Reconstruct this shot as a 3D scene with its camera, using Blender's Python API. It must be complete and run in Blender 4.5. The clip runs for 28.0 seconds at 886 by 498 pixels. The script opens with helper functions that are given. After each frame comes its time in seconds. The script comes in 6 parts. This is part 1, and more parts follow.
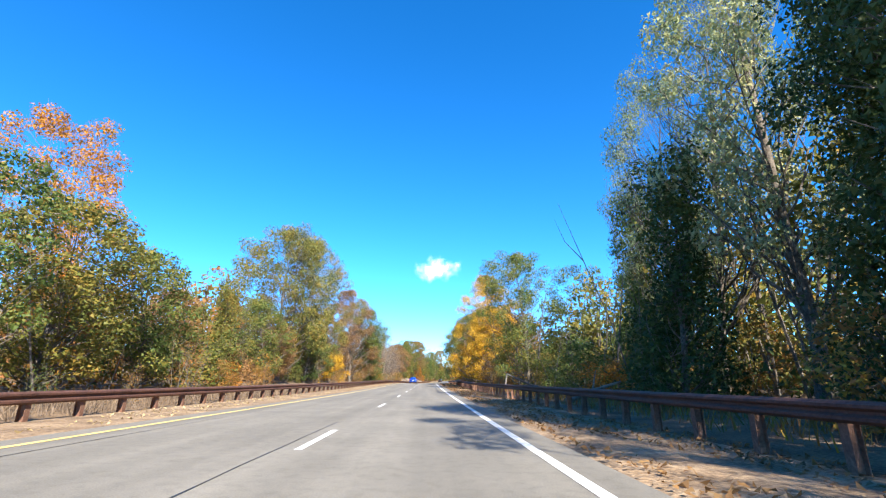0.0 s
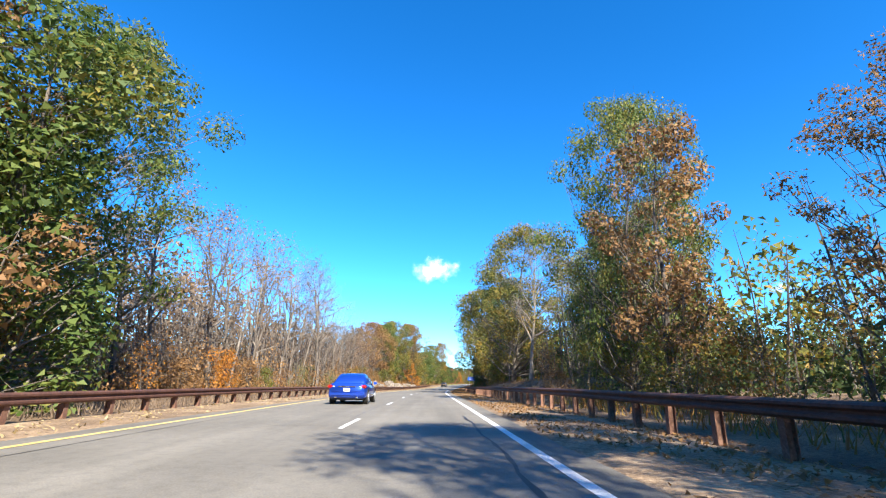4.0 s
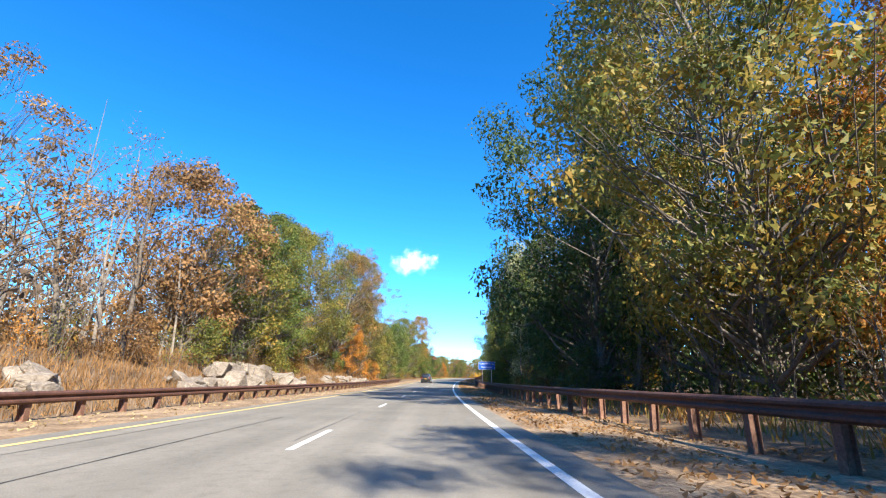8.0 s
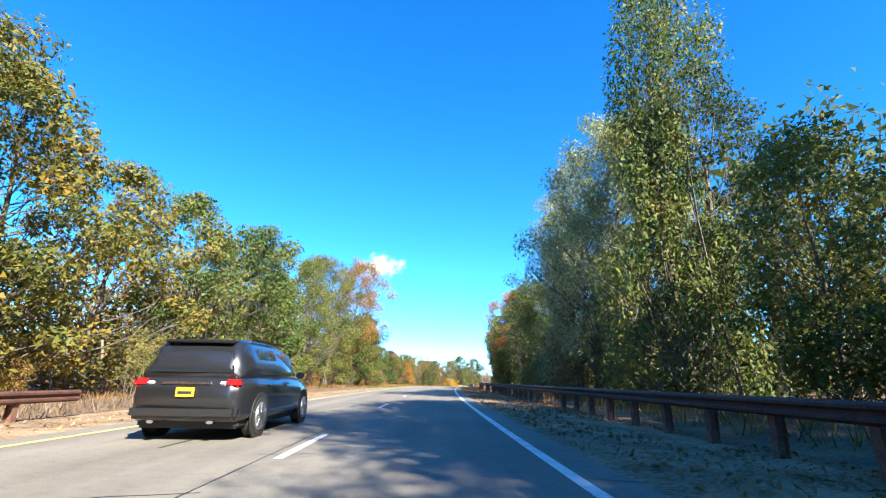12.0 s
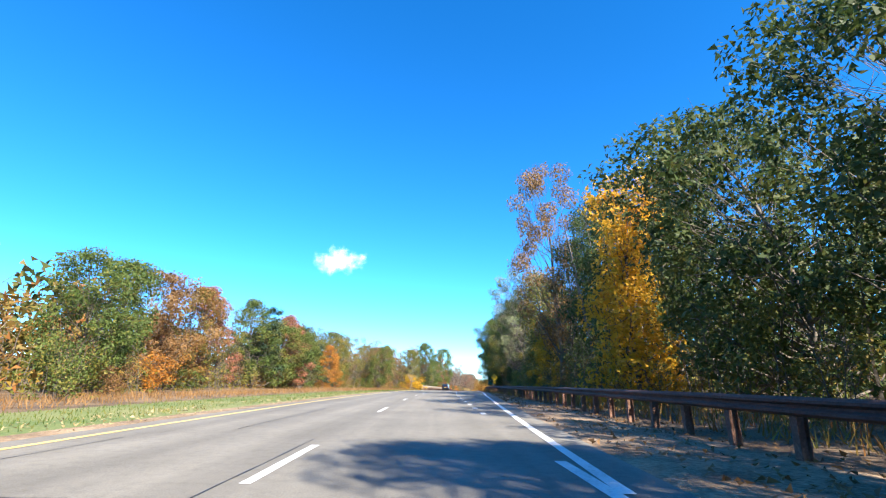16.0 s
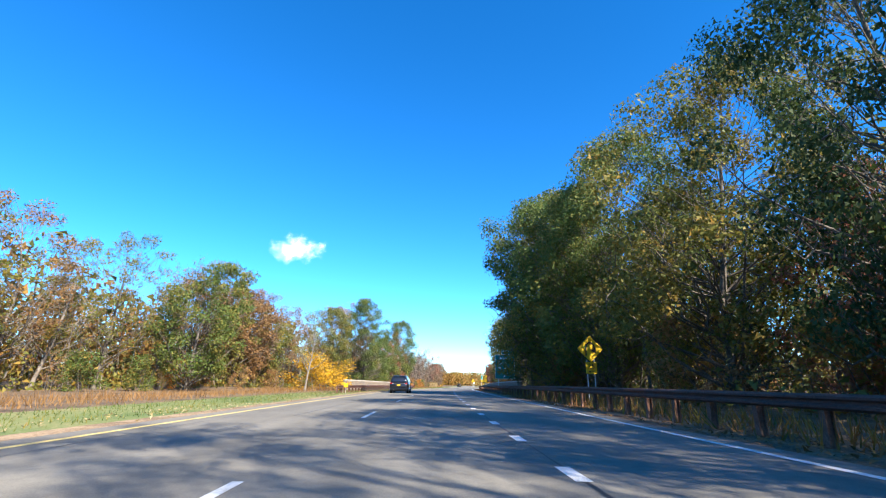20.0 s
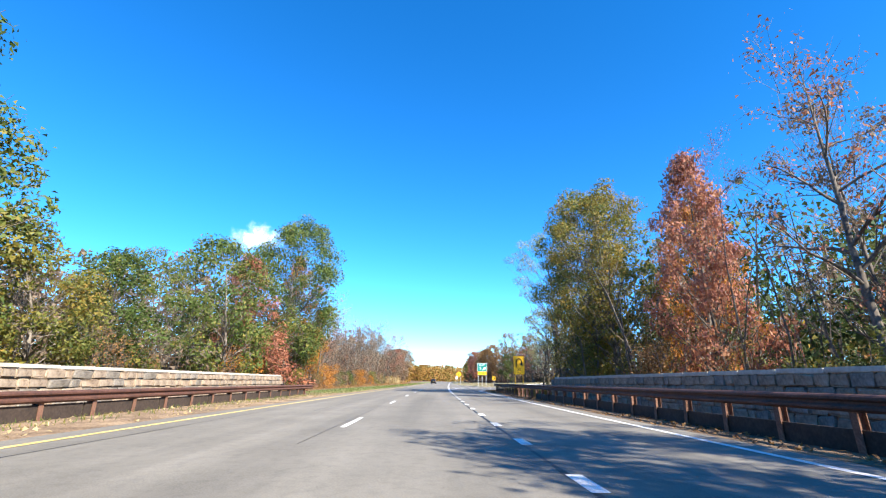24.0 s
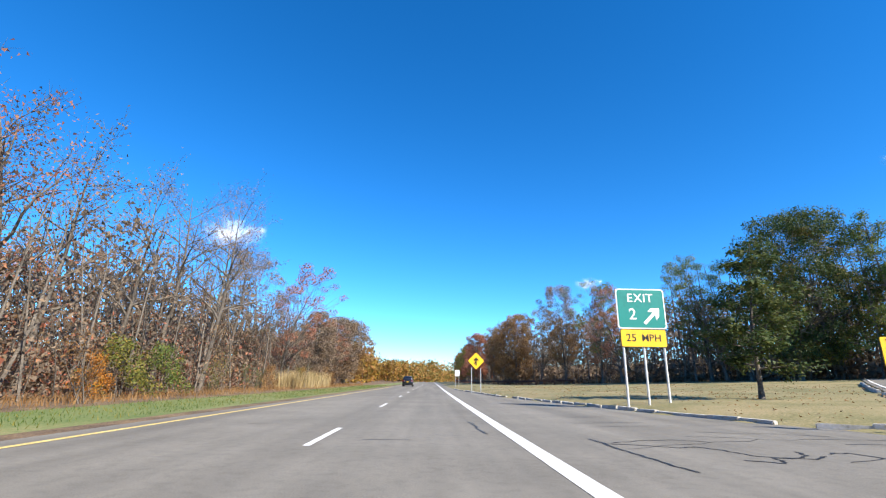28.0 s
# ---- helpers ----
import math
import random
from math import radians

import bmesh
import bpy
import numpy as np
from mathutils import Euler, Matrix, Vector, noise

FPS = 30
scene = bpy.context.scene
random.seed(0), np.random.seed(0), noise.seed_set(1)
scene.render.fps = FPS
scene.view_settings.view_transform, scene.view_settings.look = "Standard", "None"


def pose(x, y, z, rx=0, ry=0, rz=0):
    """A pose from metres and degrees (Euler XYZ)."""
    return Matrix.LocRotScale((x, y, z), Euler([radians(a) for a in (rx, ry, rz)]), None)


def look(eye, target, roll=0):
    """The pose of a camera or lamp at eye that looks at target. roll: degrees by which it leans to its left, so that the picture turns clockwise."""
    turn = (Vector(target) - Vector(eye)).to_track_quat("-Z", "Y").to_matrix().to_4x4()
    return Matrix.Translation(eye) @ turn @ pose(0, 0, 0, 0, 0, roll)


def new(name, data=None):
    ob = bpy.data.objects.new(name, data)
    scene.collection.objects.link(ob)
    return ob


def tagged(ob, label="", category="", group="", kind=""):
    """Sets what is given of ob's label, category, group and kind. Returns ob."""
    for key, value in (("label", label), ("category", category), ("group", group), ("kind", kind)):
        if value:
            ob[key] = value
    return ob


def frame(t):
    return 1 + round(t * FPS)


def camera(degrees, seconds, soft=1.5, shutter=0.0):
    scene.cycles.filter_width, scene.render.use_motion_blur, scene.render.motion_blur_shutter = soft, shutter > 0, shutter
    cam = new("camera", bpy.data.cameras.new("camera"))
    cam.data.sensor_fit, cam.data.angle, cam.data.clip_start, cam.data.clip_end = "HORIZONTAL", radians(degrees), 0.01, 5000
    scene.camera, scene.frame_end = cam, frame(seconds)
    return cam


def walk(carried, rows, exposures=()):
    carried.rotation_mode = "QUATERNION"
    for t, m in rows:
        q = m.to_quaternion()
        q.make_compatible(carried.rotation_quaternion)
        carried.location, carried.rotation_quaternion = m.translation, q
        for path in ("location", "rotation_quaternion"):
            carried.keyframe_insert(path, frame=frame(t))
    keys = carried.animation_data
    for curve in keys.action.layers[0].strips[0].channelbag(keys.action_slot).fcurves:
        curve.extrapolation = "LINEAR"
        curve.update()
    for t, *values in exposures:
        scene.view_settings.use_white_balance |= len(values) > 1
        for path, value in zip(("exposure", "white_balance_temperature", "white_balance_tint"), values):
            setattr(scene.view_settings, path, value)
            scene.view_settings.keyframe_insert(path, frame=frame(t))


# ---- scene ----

EXPOSURE = 1.6
FOV = 87.8
cam = camera(FOV, 28.0, soft=1.2)
# seconds, x, y, z, tilt above level, lean, heading
ROWS = [
    (0.0, 0.00, 0.00, 1.050, 16.12, -0.80, -1.80),
    (0.5, 0.00, 11.93, 1.058, 16.17, -0.80, -1.80),
    (1.0, 0.00, 23.83, 1.078, 16.23, -0.80, -1.80),
    (1.5, 0.00, 35.68, 1.113, 16.32, -0.80, -1.80),
    (2.0, 0.00, 47.50, 1.167, 16.43, -0.80, -1.81),
    (2.5, 0.00, 59.29, 1.248, 16.57, -0.80, -1.83),
    (3.0, 0.01, 71.01, 1.352, 16.64, -0.80, -1.87),
    (3.5, 0.03, 82.59, 1.459, 16.60, -0.80, -1.93),
    (4.0, 0.07, 94.02, 1.549, 16.50, -0.80, -2.05),
    (4.5, 0.13, 105.32, 1.617, 16.38, -0.80, -2.20),
    (5.0, 0.22, 116.52, 1.659, 16.23, -0.80, -2.35),
    (5.5, 0.35, 127.62, 1.669, 16.07, -0.80, -2.58),
    (6.0, 0.56, 138.67, 1.652, 15.95, -0.80, -2.95),
    (6.5, 0.85, 149.71, 1.617, 15.90, -0.80, -3.41),
    (7.0, 1.23, 160.76, 1.579, 15.90, -0.80, -3.87),
    (7.5, 1.70, 171.79, 1.540, 15.90, -0.80, -4.33),
    (8.0, 2.26, 182.83, 1.501, 15.90, -0.80, -4.83),
    (8.5, 2.89, 193.83, 1.465, 15.94, -0.80, -5.37),
    (9.0, 3.63, 204.76, 1.441, 16.03, -0.80, -5.94),
    (9.5, 4.48, 215.62, 1.438, 16.15, -0.80, -6.51),
    (10.0, 5.42, 226.40, 1.458, 16.28, -0.80, -7.06),
    (10.5, 6.46, 237.11, 1.504, 16.42, -0.80, -7.57),
    (11.0, 7.58, 247.72, 1.576, 16.58, -0.80, -8.05),
    (11.5, 8.70, 258.24, 1.679, 16.75, -0.80, -8.53),
    (12.0, 9.89, 268.66, 1.813, 16.92, -0.80, -9.01),
    (12.5, 11.24, 279.09, 1.974, 17.04, -0.80, -9.53),
    (13.0, 12.71, 289.61, 2.153, 17.07, -0.80, -10.12),
    (13.5, 14.31, 300.24, 2.334, 17.05, -0.80, -10.77),
    (14.0, 16.05, 310.97, 2.512, 17.03, -0.80, -11.42),
    (14.5, 17.93, 321.80, 2.687, 16.99, -0.80, -12.07),
    (15.0, 19.93, 332.67, 2.854, 16.93, -0.80, -12.69),
    (15.5, 22.03, 343.52, 3.009, 16.87, -0.80, -13.30),
    (16.0, 24.25, 354.34, 3.150, 16.79, -0.80, -13.90),
    (16.5, 26.63, 365.13, 3.276, 16.70, -0.80, -14.50),
    (17.0, 29.13, 375.90, 3.383, 16.60, -0.80, -15.10),
    (17.5, 31.73, 386.64, 3.470, 16.50, -0.80, -15.71),
    (18.0, 34.45, 397.34, 3.539, 16.41, -0.80, -16.31),
    (18.5, 37.28, 408.00, 3.590, 16.32, -0.80, -16.91),
    (19.0, 40.22, 418.63, 3.627, 16.25, -0.80, -17.51),
    (19.5, 43.26, 429.23, 3.649, 16.17, -0.80, -18.11),
    (20.0, 46.42, 439.78, 3.656, 16.10, -0.80, -18.70),
    (20.5, 49.67, 450.30, 3.649, 16.02, -0.80, -19.28),
    (21.0, 53.02, 460.78, 3.628, 15.95, -0.80, -19.85),
    (21.5, 56.48, 471.24, 3.592, 15.87, -0.80, -20.38),
    (22.0, 60.03, 481.68, 3.542, 15.81, -0.80, -20.85),
    (22.5, 63.68, 492.13, 3.480, 15.75, -0.80, -21.30),
    (23.0, 67.42, 502.57, 3.408, 15.70, -0.80, -21.74),
    (23.5, 71.24, 512.99, 3.326, 15.65, -0.80, -22.17),
    (24.0, 75.14, 523.37, 3.236, 15.61, -0.80, -22.59),
    (24.5, 79.10, 533.72, 3.140, 15.60, -0.80, -22.99),
    (25.0, 83.14, 544.04, 3.044, 15.60, -0.80, -23.39),
    (25.5, 87.25, 554.33, 2.947, 15.60, -0.80, -23.75),
    (26.0, 91.41, 564.59, 2.851, 15.61, -0.80, -24.04),
    (26.5, 95.62, 574.83, 2.757, 15.63, -0.80, -24.28),
    (27.0, 99.87, 585.04, 2.668, 15.65, -0.80, -24.52),
    (27.5, 104.16, 595.23, 2.583, 15.68, -0.80, -24.76),
    (28.0, 108.49, 605.40, 2.503, 15.70, -0.80, -24.95),
]
walk(cam, [(t, pose(x, y, z, 90 + p, r, h)) for t, x, y, z, p, r, h in ROWS], [(t, EXPOSURE + d) for t, d in [(0.0, 0.0), (7.0, 0.0), (9.0, 0.1), (11.0, 0.26), (12.5, 0.32), (15.0, 0.25), (17.0, 0.0), (21.0, -0.05), (24.0, -0.02), (26.0, 0.0), (27.0, -0.3), (28.0, -0.52)]])

# ---- sky, sun ----
SUN_AZ, SUN_EL = 158.0, 37.0   # degrees clockwise from +y, and above the horizon
world = bpy.data.worlds.new("sky")
scene.world = world
world.use_nodes = True
wn = world.node_tree.nodes
sky = wn.new("ShaderNodeTexSky")
sky.sky_type, sky.sun_disc = "NISHITA", False
sky.sun_elevation, sky.sun_rotation = radians(SUN_EL), radians(SUN_AZ)
sky.air_density, sky.dust_density, sky.ozone_density, sky.altitude = 0.8, 0.0, 3.5, 1200.0
tone = wn.new("ShaderNodeHueSaturation")
tone.inputs["Saturation"].default_value = 1.3
world.node_tree.links.new(sky.outputs[0], tone.inputs["Color"])
tint = wn.new("ShaderNodeMix")
tint.data_type, tint.blend_type = "RGBA", "MULTIPLY"
tint.inputs[0].default_value = 1.0
tint.inputs[7].default_value = (0.74, 1.0, 1.07, 1)
world.node_tree.links.new(tone.outputs[0], tint.inputs[6])
world.node_tree.links.new(tint.outputs[2], wn["Background"].inputs["Color"])
wn["Background"].inputs["Strength"].default_value = 0.132
sun_data = bpy.data.lights.new("sun", "SUN")
sun_data.energy, sun_data.angle, sun_data.color = 5.0, radians(0.53), (1.0, 0.92, 0.79)
sun = new("sun", sun_data)
sun_dir = Vector((math.sin(radians(SUN_AZ)) * math.cos(radians(SUN_EL)), math.cos(radians(SUN_AZ)) * math.cos(radians(SUN_EL)), math.sin(radians(SUN_EL))))
sun.matrix_world = look(sun_dir * 100, (0, 0, 0))

# ---- the line of the road ----
HEADING = [(0, 0), (48, 0), (83, -0.1), (128, -0.7), (183, -3.0), (227, -5.3), (280, -7.7), (323, -10.3), (378, -13.3), (444, -16.9), (477, -18.6), (522, -20.4), (566, -22.0), (621, -23.2), (688, -23.6)]
GRADE = [(0, 0), (36, 0.2), (71, 0.6), (105, 0.3), (139, -0.2), (194, -0.2), (237, 0.3), (280, 1.0), (323, 0.9), (356, 0.7), (400, 0.3), (444, 0), (488, -0.3), (533, -0.5), (577, -0.5), (621, -0.4), (710, -0.2)]
LO, HI = -200, 1700


def smooth_table(knots, half=12):
    a = np.interp(np.arange(LO, HI + 1), *zip(*knots))
    return np.convolve(np.pad(a, half, mode="edge"), np.ones(2 * half + 1) / (2 * half + 1), mode="valid")


head_tab, grade_tab = np.radians(smooth_table(HEADING)), np.radians(smooth_table(GRADE))
steps = np.stack([-np.sin(head_tab), np.cos(head_tab), np.tan(grade_tab)], 1)
line_tab = np.concatenate([np.zeros((1, 3)), np.cumsum(steps[:-1], 0)])
line_tab -= line_tab[-LO]
S_ALL = np.arange(LO, HI + 1)


def along(s, lat, up=0.0):
    """Points at the distance s along the road and lat to the right of the right lane's middle; works on arrays."""
    s, lat = np.asarray(s, float), np.asarray(lat, float)
    h = np.interp(s, S_ALL, head_tab)
    x = np.interp(s, S_ALL, line_tab[:, 0]) + lat * np.cos(h)
    y = np.interp(s, S_ALL, line_tab[:, 1]) + lat * np.sin(h)
    z = np.interp(s, S_ALL, line_tab[:, 2]) + up
    return np.stack([x, y, z], -1)


def heading(s):
    return math.degrees(float(np.interp(s, S_ALL, head_tab)))


YELLOW, DASH, WHITE = -6.4, -2.0, 1.76
EXTRA = ((-200, 0.0), (358.8, 0.0), (388.6, 2.0), (421.5, 3.75), (1700, 3.75))   # width of the added lane on the right
RAMP_L = ((-200, 1.9), (601.5, 1.9), (604.5, 2.2), (610.4, 3.2), (615.4, 4.6), (620.3, 6.6), (625.3, 9.4), (630.3, 12.6), (635.3, 16.2), (645.3, 24.0), (660.3, 37.0), (695.3, 68.0))
RAMP_R = ((-200, 5.65), (595.6, 5.65), (601.5, 6.7), (607.5, 8.3), (613.4, 10.4), (620.3, 13.8), (627.3, 18.6), (635.3, 25.5), (645.3, 35.0), (660.3, 51.0), (695.3, 88.0))
KERB = ((-200, 10.8), (632.3, 10.8), (639.3, 8.7), (648.3, 7.0), (657.3, 5.4), (685.3, 3.3), (1700, 3.3))


def knot(k, s):
    return np.interp(s, *zip(*k))


def paved(s):
    """The right edge of the asphalt."""
    s = np.asarray(s, float)
    return np.where(s < 596, WHITE + 0.65 + knot(EXTRA, s) * (s > 359), np.where(s < 632.4, knot(RAMP_R, s) + 0.5, knot(KERB, s)))


def hills(s, lat):
    """Height of the ground over the road's level."""
    s, lat = np.asarray(s, float), np.asarray(lat, float)
    left, right = np.clip(-lat - 7.2, 0, None), np.clip(lat - paved(s), 0, None)
    z = -0.01 * np.clip(left, 0, 3.0) + 0.015 * np.clip(left - 5, 0, 40)
    cut = np.clip((s - 150) / 30, 0, 1) * np.clip((285 - s) / 30, 0, 1)
    z = z + cut * 2.4 * np.clip((left - 4.2) / 6, 0, 1)
    early = np.clip((130 - s) / 40, 0, 1)
    z = z + early * 0.6 * np.clip((left - 5.0) / 8, 0, 1)
    woods_side = np.clip((600 - s) / 8, 0, 1)
    z = z + woods_side * (-0.02 * np.clip(right, 0, 3.5) + 0.06 * np.clip(right - 4.5, 0, 14))
    bank = np.clip((s - 126) / 16, 0, 1) * np.clip((190 - s) / 16, 0, 1) * np.clip((right - 3.8) / 4.2, 0, 1)
    z = z + 1.4 * bank * bank * (3 - 2 * bank)
    lawn = np.clip((s - 600) / 20, 0, 1)
    past = np.clip((s - 631) / 9, 0, 1)
    z = z + lawn * (0.07 * np.clip(right, 0, 6) * (1 - past) + past * (0.3 * np.clip(right, 0, 1) + 0.04 * np.clip(right - 1, 0, 5)) + 0.045 * np.clip(lat - 16, 0, 60)) * np.clip((1000 - s) / 200, 0, 1)
    z = z + 0.05 * np.clip(-lat - 36, 0, 12) * np.clip((720 - s) / 60, 0, 1) + 0.05 * np.clip(lat - 32, 0, 12) * np.clip((570 - s) / 60, 0, 1)   # wooded slopes behind
    wob = np.sin(s * 0.11 + lat * 0.23) * np.sin(s * 0.043 - lat * 0.31)
    return z + 0.16 * wob * np.clip((np.abs(lat + 2) - 11) / 8, 0, 1) * np.where((lat > 0) & (s > 596), 0.0, 1.0)


def ground_point(s, lat, up=0.0):
    return along(s, lat, hills(s, lat) + up)


# ---- materials ----
def material(name, colours, rough=0.85, scale=1.0, fine=18.0, bump=0.15, metal=0.0, spread=0.5, dist=0.02, coords="Object"):
    """Two scales of noise between the given colours, with grain and relief."""
    m = bpy.data.materials.new(name)
    m.use_nodes = True
    n, l = m.node_tree.nodes, m.node_tree.links
    bsdf = n["Principled BSDF"]
    bsdf.inputs["Roughness"].default_value, bsdf.inputs["Metallic"].default_value = rough, metal
    tc = n.new("ShaderNodeTexCoord")
    big, small = n.new("ShaderNodeTexNoise"), n.new("ShaderNodeTexNoise")
    big.inputs["Scale"].default_value, small.inputs["Scale"].default_value = scale, scale * fine
    big.inputs["Detail"].default_value, small.inputs["Detail"].default_value = 5, 6
    for t in (big, small):
        l.new(tc.outputs[coords], t.inputs["Vector"])
    mix = n.new("ShaderNodeMix")
    mix.inputs[0].default_value = spread
    l.new(big.outputs["Fac"], mix.inputs[2]), l.new(small.outputs["Fac"], mix.inputs[3])
    ramp = n.new("ShaderNodeValToRGB")
    e = ramp.color_ramp.elements
    while len(e) < len(colours):
        e.new(0.5)
    for i, c in enumerate(colours):
        e[i].position, e[i].color = 0.34 + 0.32 * i / max(1, len(colours) - 1), (*c, 1)
    l.new(mix.outputs[0], ramp.inputs[0]), l.new(ramp.outputs[0], bsdf.inputs["Base Color"])
    if bump:
        b = n.new("ShaderNodeBump")
        b.inputs["Strength"].default_value, b.inputs["Distance"].default_value = bump, dist
        l.new(small.outputs["Fac"], b.inputs["Height"]), l.new(b.outputs[0], bsdf.inputs["Normal"])
    return m


def leaf_material(name, colours, glow=0.35):
    """Leaves of mixed tint, a little of the light passing through them."""
    m = bpy.data.materials.new(name)
    m.use_nodes = True
    n, l = m.node_tree.nodes, m.node_tree.links
    bsdf, out = n["Principled BSDF"], n["Material Output"]
    bsdf.inputs["Roughness"].default_value = 0.6
    bsdf.inputs["Specular IOR Level"].default_value = 0.3
    geo, info = n.new("ShaderNodeNewGeometry"), n.new("ShaderNodeObjectInfo")
    tc, patch = n.new("ShaderNodeTexCoord"), n.new("ShaderNodeTexNoise")
    patch.inputs["Scale"].default_value = 0.45
    l.new(tc.outputs["Object"], patch.inputs["Vector"])
    a = n.new("ShaderNodeMath")
    a.operation, a.inputs[1].default_value = "MULTIPLY_ADD", 0.55
    b = n.new("ShaderNodeMath")
    b.operation, b.inputs[1].default_value, b.inputs[2].default_value = "MULTIPLY_ADD", 1.3, -0.42
    c = n.new("ShaderNodeMath")
    c.operation, c.inputs[1].default_value, c.inputs[2].default_value = "MULTIPLY_ADD", 0.24, -0.05
    l.new(patch.outputs["Fac"], b.inputs[0])
    l.new(info.outputs["Random"], c.inputs[0])
    s = n.new("ShaderNodeMath")
    l.new(b.outputs[0], s.inputs[0]), l.new(c.outputs[0], s.inputs[1])
    l.new(geo.outputs["Random Per Island"], a.inputs[0]), l.new(s.outputs[0], a.inputs[2])
    ramp = n.new("ShaderNodeValToRGB")
    e = ramp.color_ramp.elements
    while len(e) < len(colours):
        e.new(0.5)
    for i, col in enumerate(colours):
        e[i].position, e[i].color = 0.05 + 0.9 * i / max(1, len(colours) - 1), (*col, 1)
    l.new(a.outputs[0], ramp.inputs[0]), l.new(ramp.outputs[0], bsdf.inputs["Base Color"])
    tr, mx = n.new("ShaderNodeBsdfTranslucent"), n.new("ShaderNodeMixShader")
    l.new(ramp.outputs[0], tr.inputs["Color"])
    mx.inputs[0].default_value = glow
    l.new(bsdf.outputs[0], mx.inputs[1]), l.new(tr.outputs[0], mx.inputs[2]), l.new(mx.outputs[0], out.inputs["Surface"])
    return m


LEAF = {
    "brown": leaf_material("leaf_brown", [(0.1, 0.072, 0.05), (0.17, 0.122, 0.085), (0.25, 0.185, 0.13), (0.31, 0.22, 0.14)]),
    "green": leaf_material("leaf_green", [(0.045, 0.075, 0.015), (0.075, 0.12, 0.025), (0.12, 0.16, 0.035), (0.24, 0.2, 0.04)]),
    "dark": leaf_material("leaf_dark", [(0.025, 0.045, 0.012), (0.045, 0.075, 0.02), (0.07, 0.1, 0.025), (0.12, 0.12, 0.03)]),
    "olive": leaf_material("leaf_olive", [(0.055, 0.08, 0.016), (0.115, 0.135, 0.028), (0.2, 0.185, 0.038), (0.32, 0.2, 0.035)]),
    "yellow": leaf_material("leaf_yellow", [(0.3, 0.2, 0.02), (0.52, 0.31, 0.025), (0.66, 0.4, 0.03), (0.62, 0.28, 0.02)], 0.42),
    "orange": leaf_material("leaf_orange", [(0.15, 0.1, 0.025), (0.34, 0.15, 0.025), (0.52, 0.2, 0.03), (0.55, 0.28, 0.04)], 0.4),
    "red": leaf_material("leaf_red", [(0.15, 0.075, 0.045), (0.28, 0.115, 0.07), (0.38, 0.14, 0.085), (0.42, 0.21, 0.11)]),
    "russet": leaf_material("leaf_russet", [(0.1, 0.065, 0.03), (0.2, 0.11, 0.045), (0.3, 0.16, 0.06), (0.36, 0.22, 0.09)]),
    "silver": leaf_material("leaf_silver", [(0.11, 0.145, 0.05), (0.21, 0.25, 0.1), (0.34, 0.35, 0.16), (0.42, 0.39, 0.19)]),
    "pine": leaf_material("needles", [(0.02, 0.04, 0.015), (0.035, 0.065, 0.025), (0.06, 0.09, 0.035)], 0.15),
    "mixed": leaf_material("leaf_mixed", [(0.05, 0.07, 0.018), (0.13, 0.13, 0.03), (0.25, 0.17, 0.04), (0.32, 0.13, 0.04), (0.4, 0.26, 0.04)]),
    "straw": leaf_material("straw", [(0.28, 0.2, 0.09), (0.42, 0.32, 0.16), (0.52, 0.42, 0.24)], 0.3),
}
BARK = material("bark", [(0.05, 0.04, 0.032), (0.12, 0.1, 0.08), (0.2, 0.17, 0.14)], 0.95, 1.5, 8, 0.6)
PALE_BARK = material("pale_bark", [(0.1, 0.082, 0.065), (0.19, 0.16, 0.13), (0.29, 0.255, 0.21)], 0.9, 1.5, 8, 0.4)
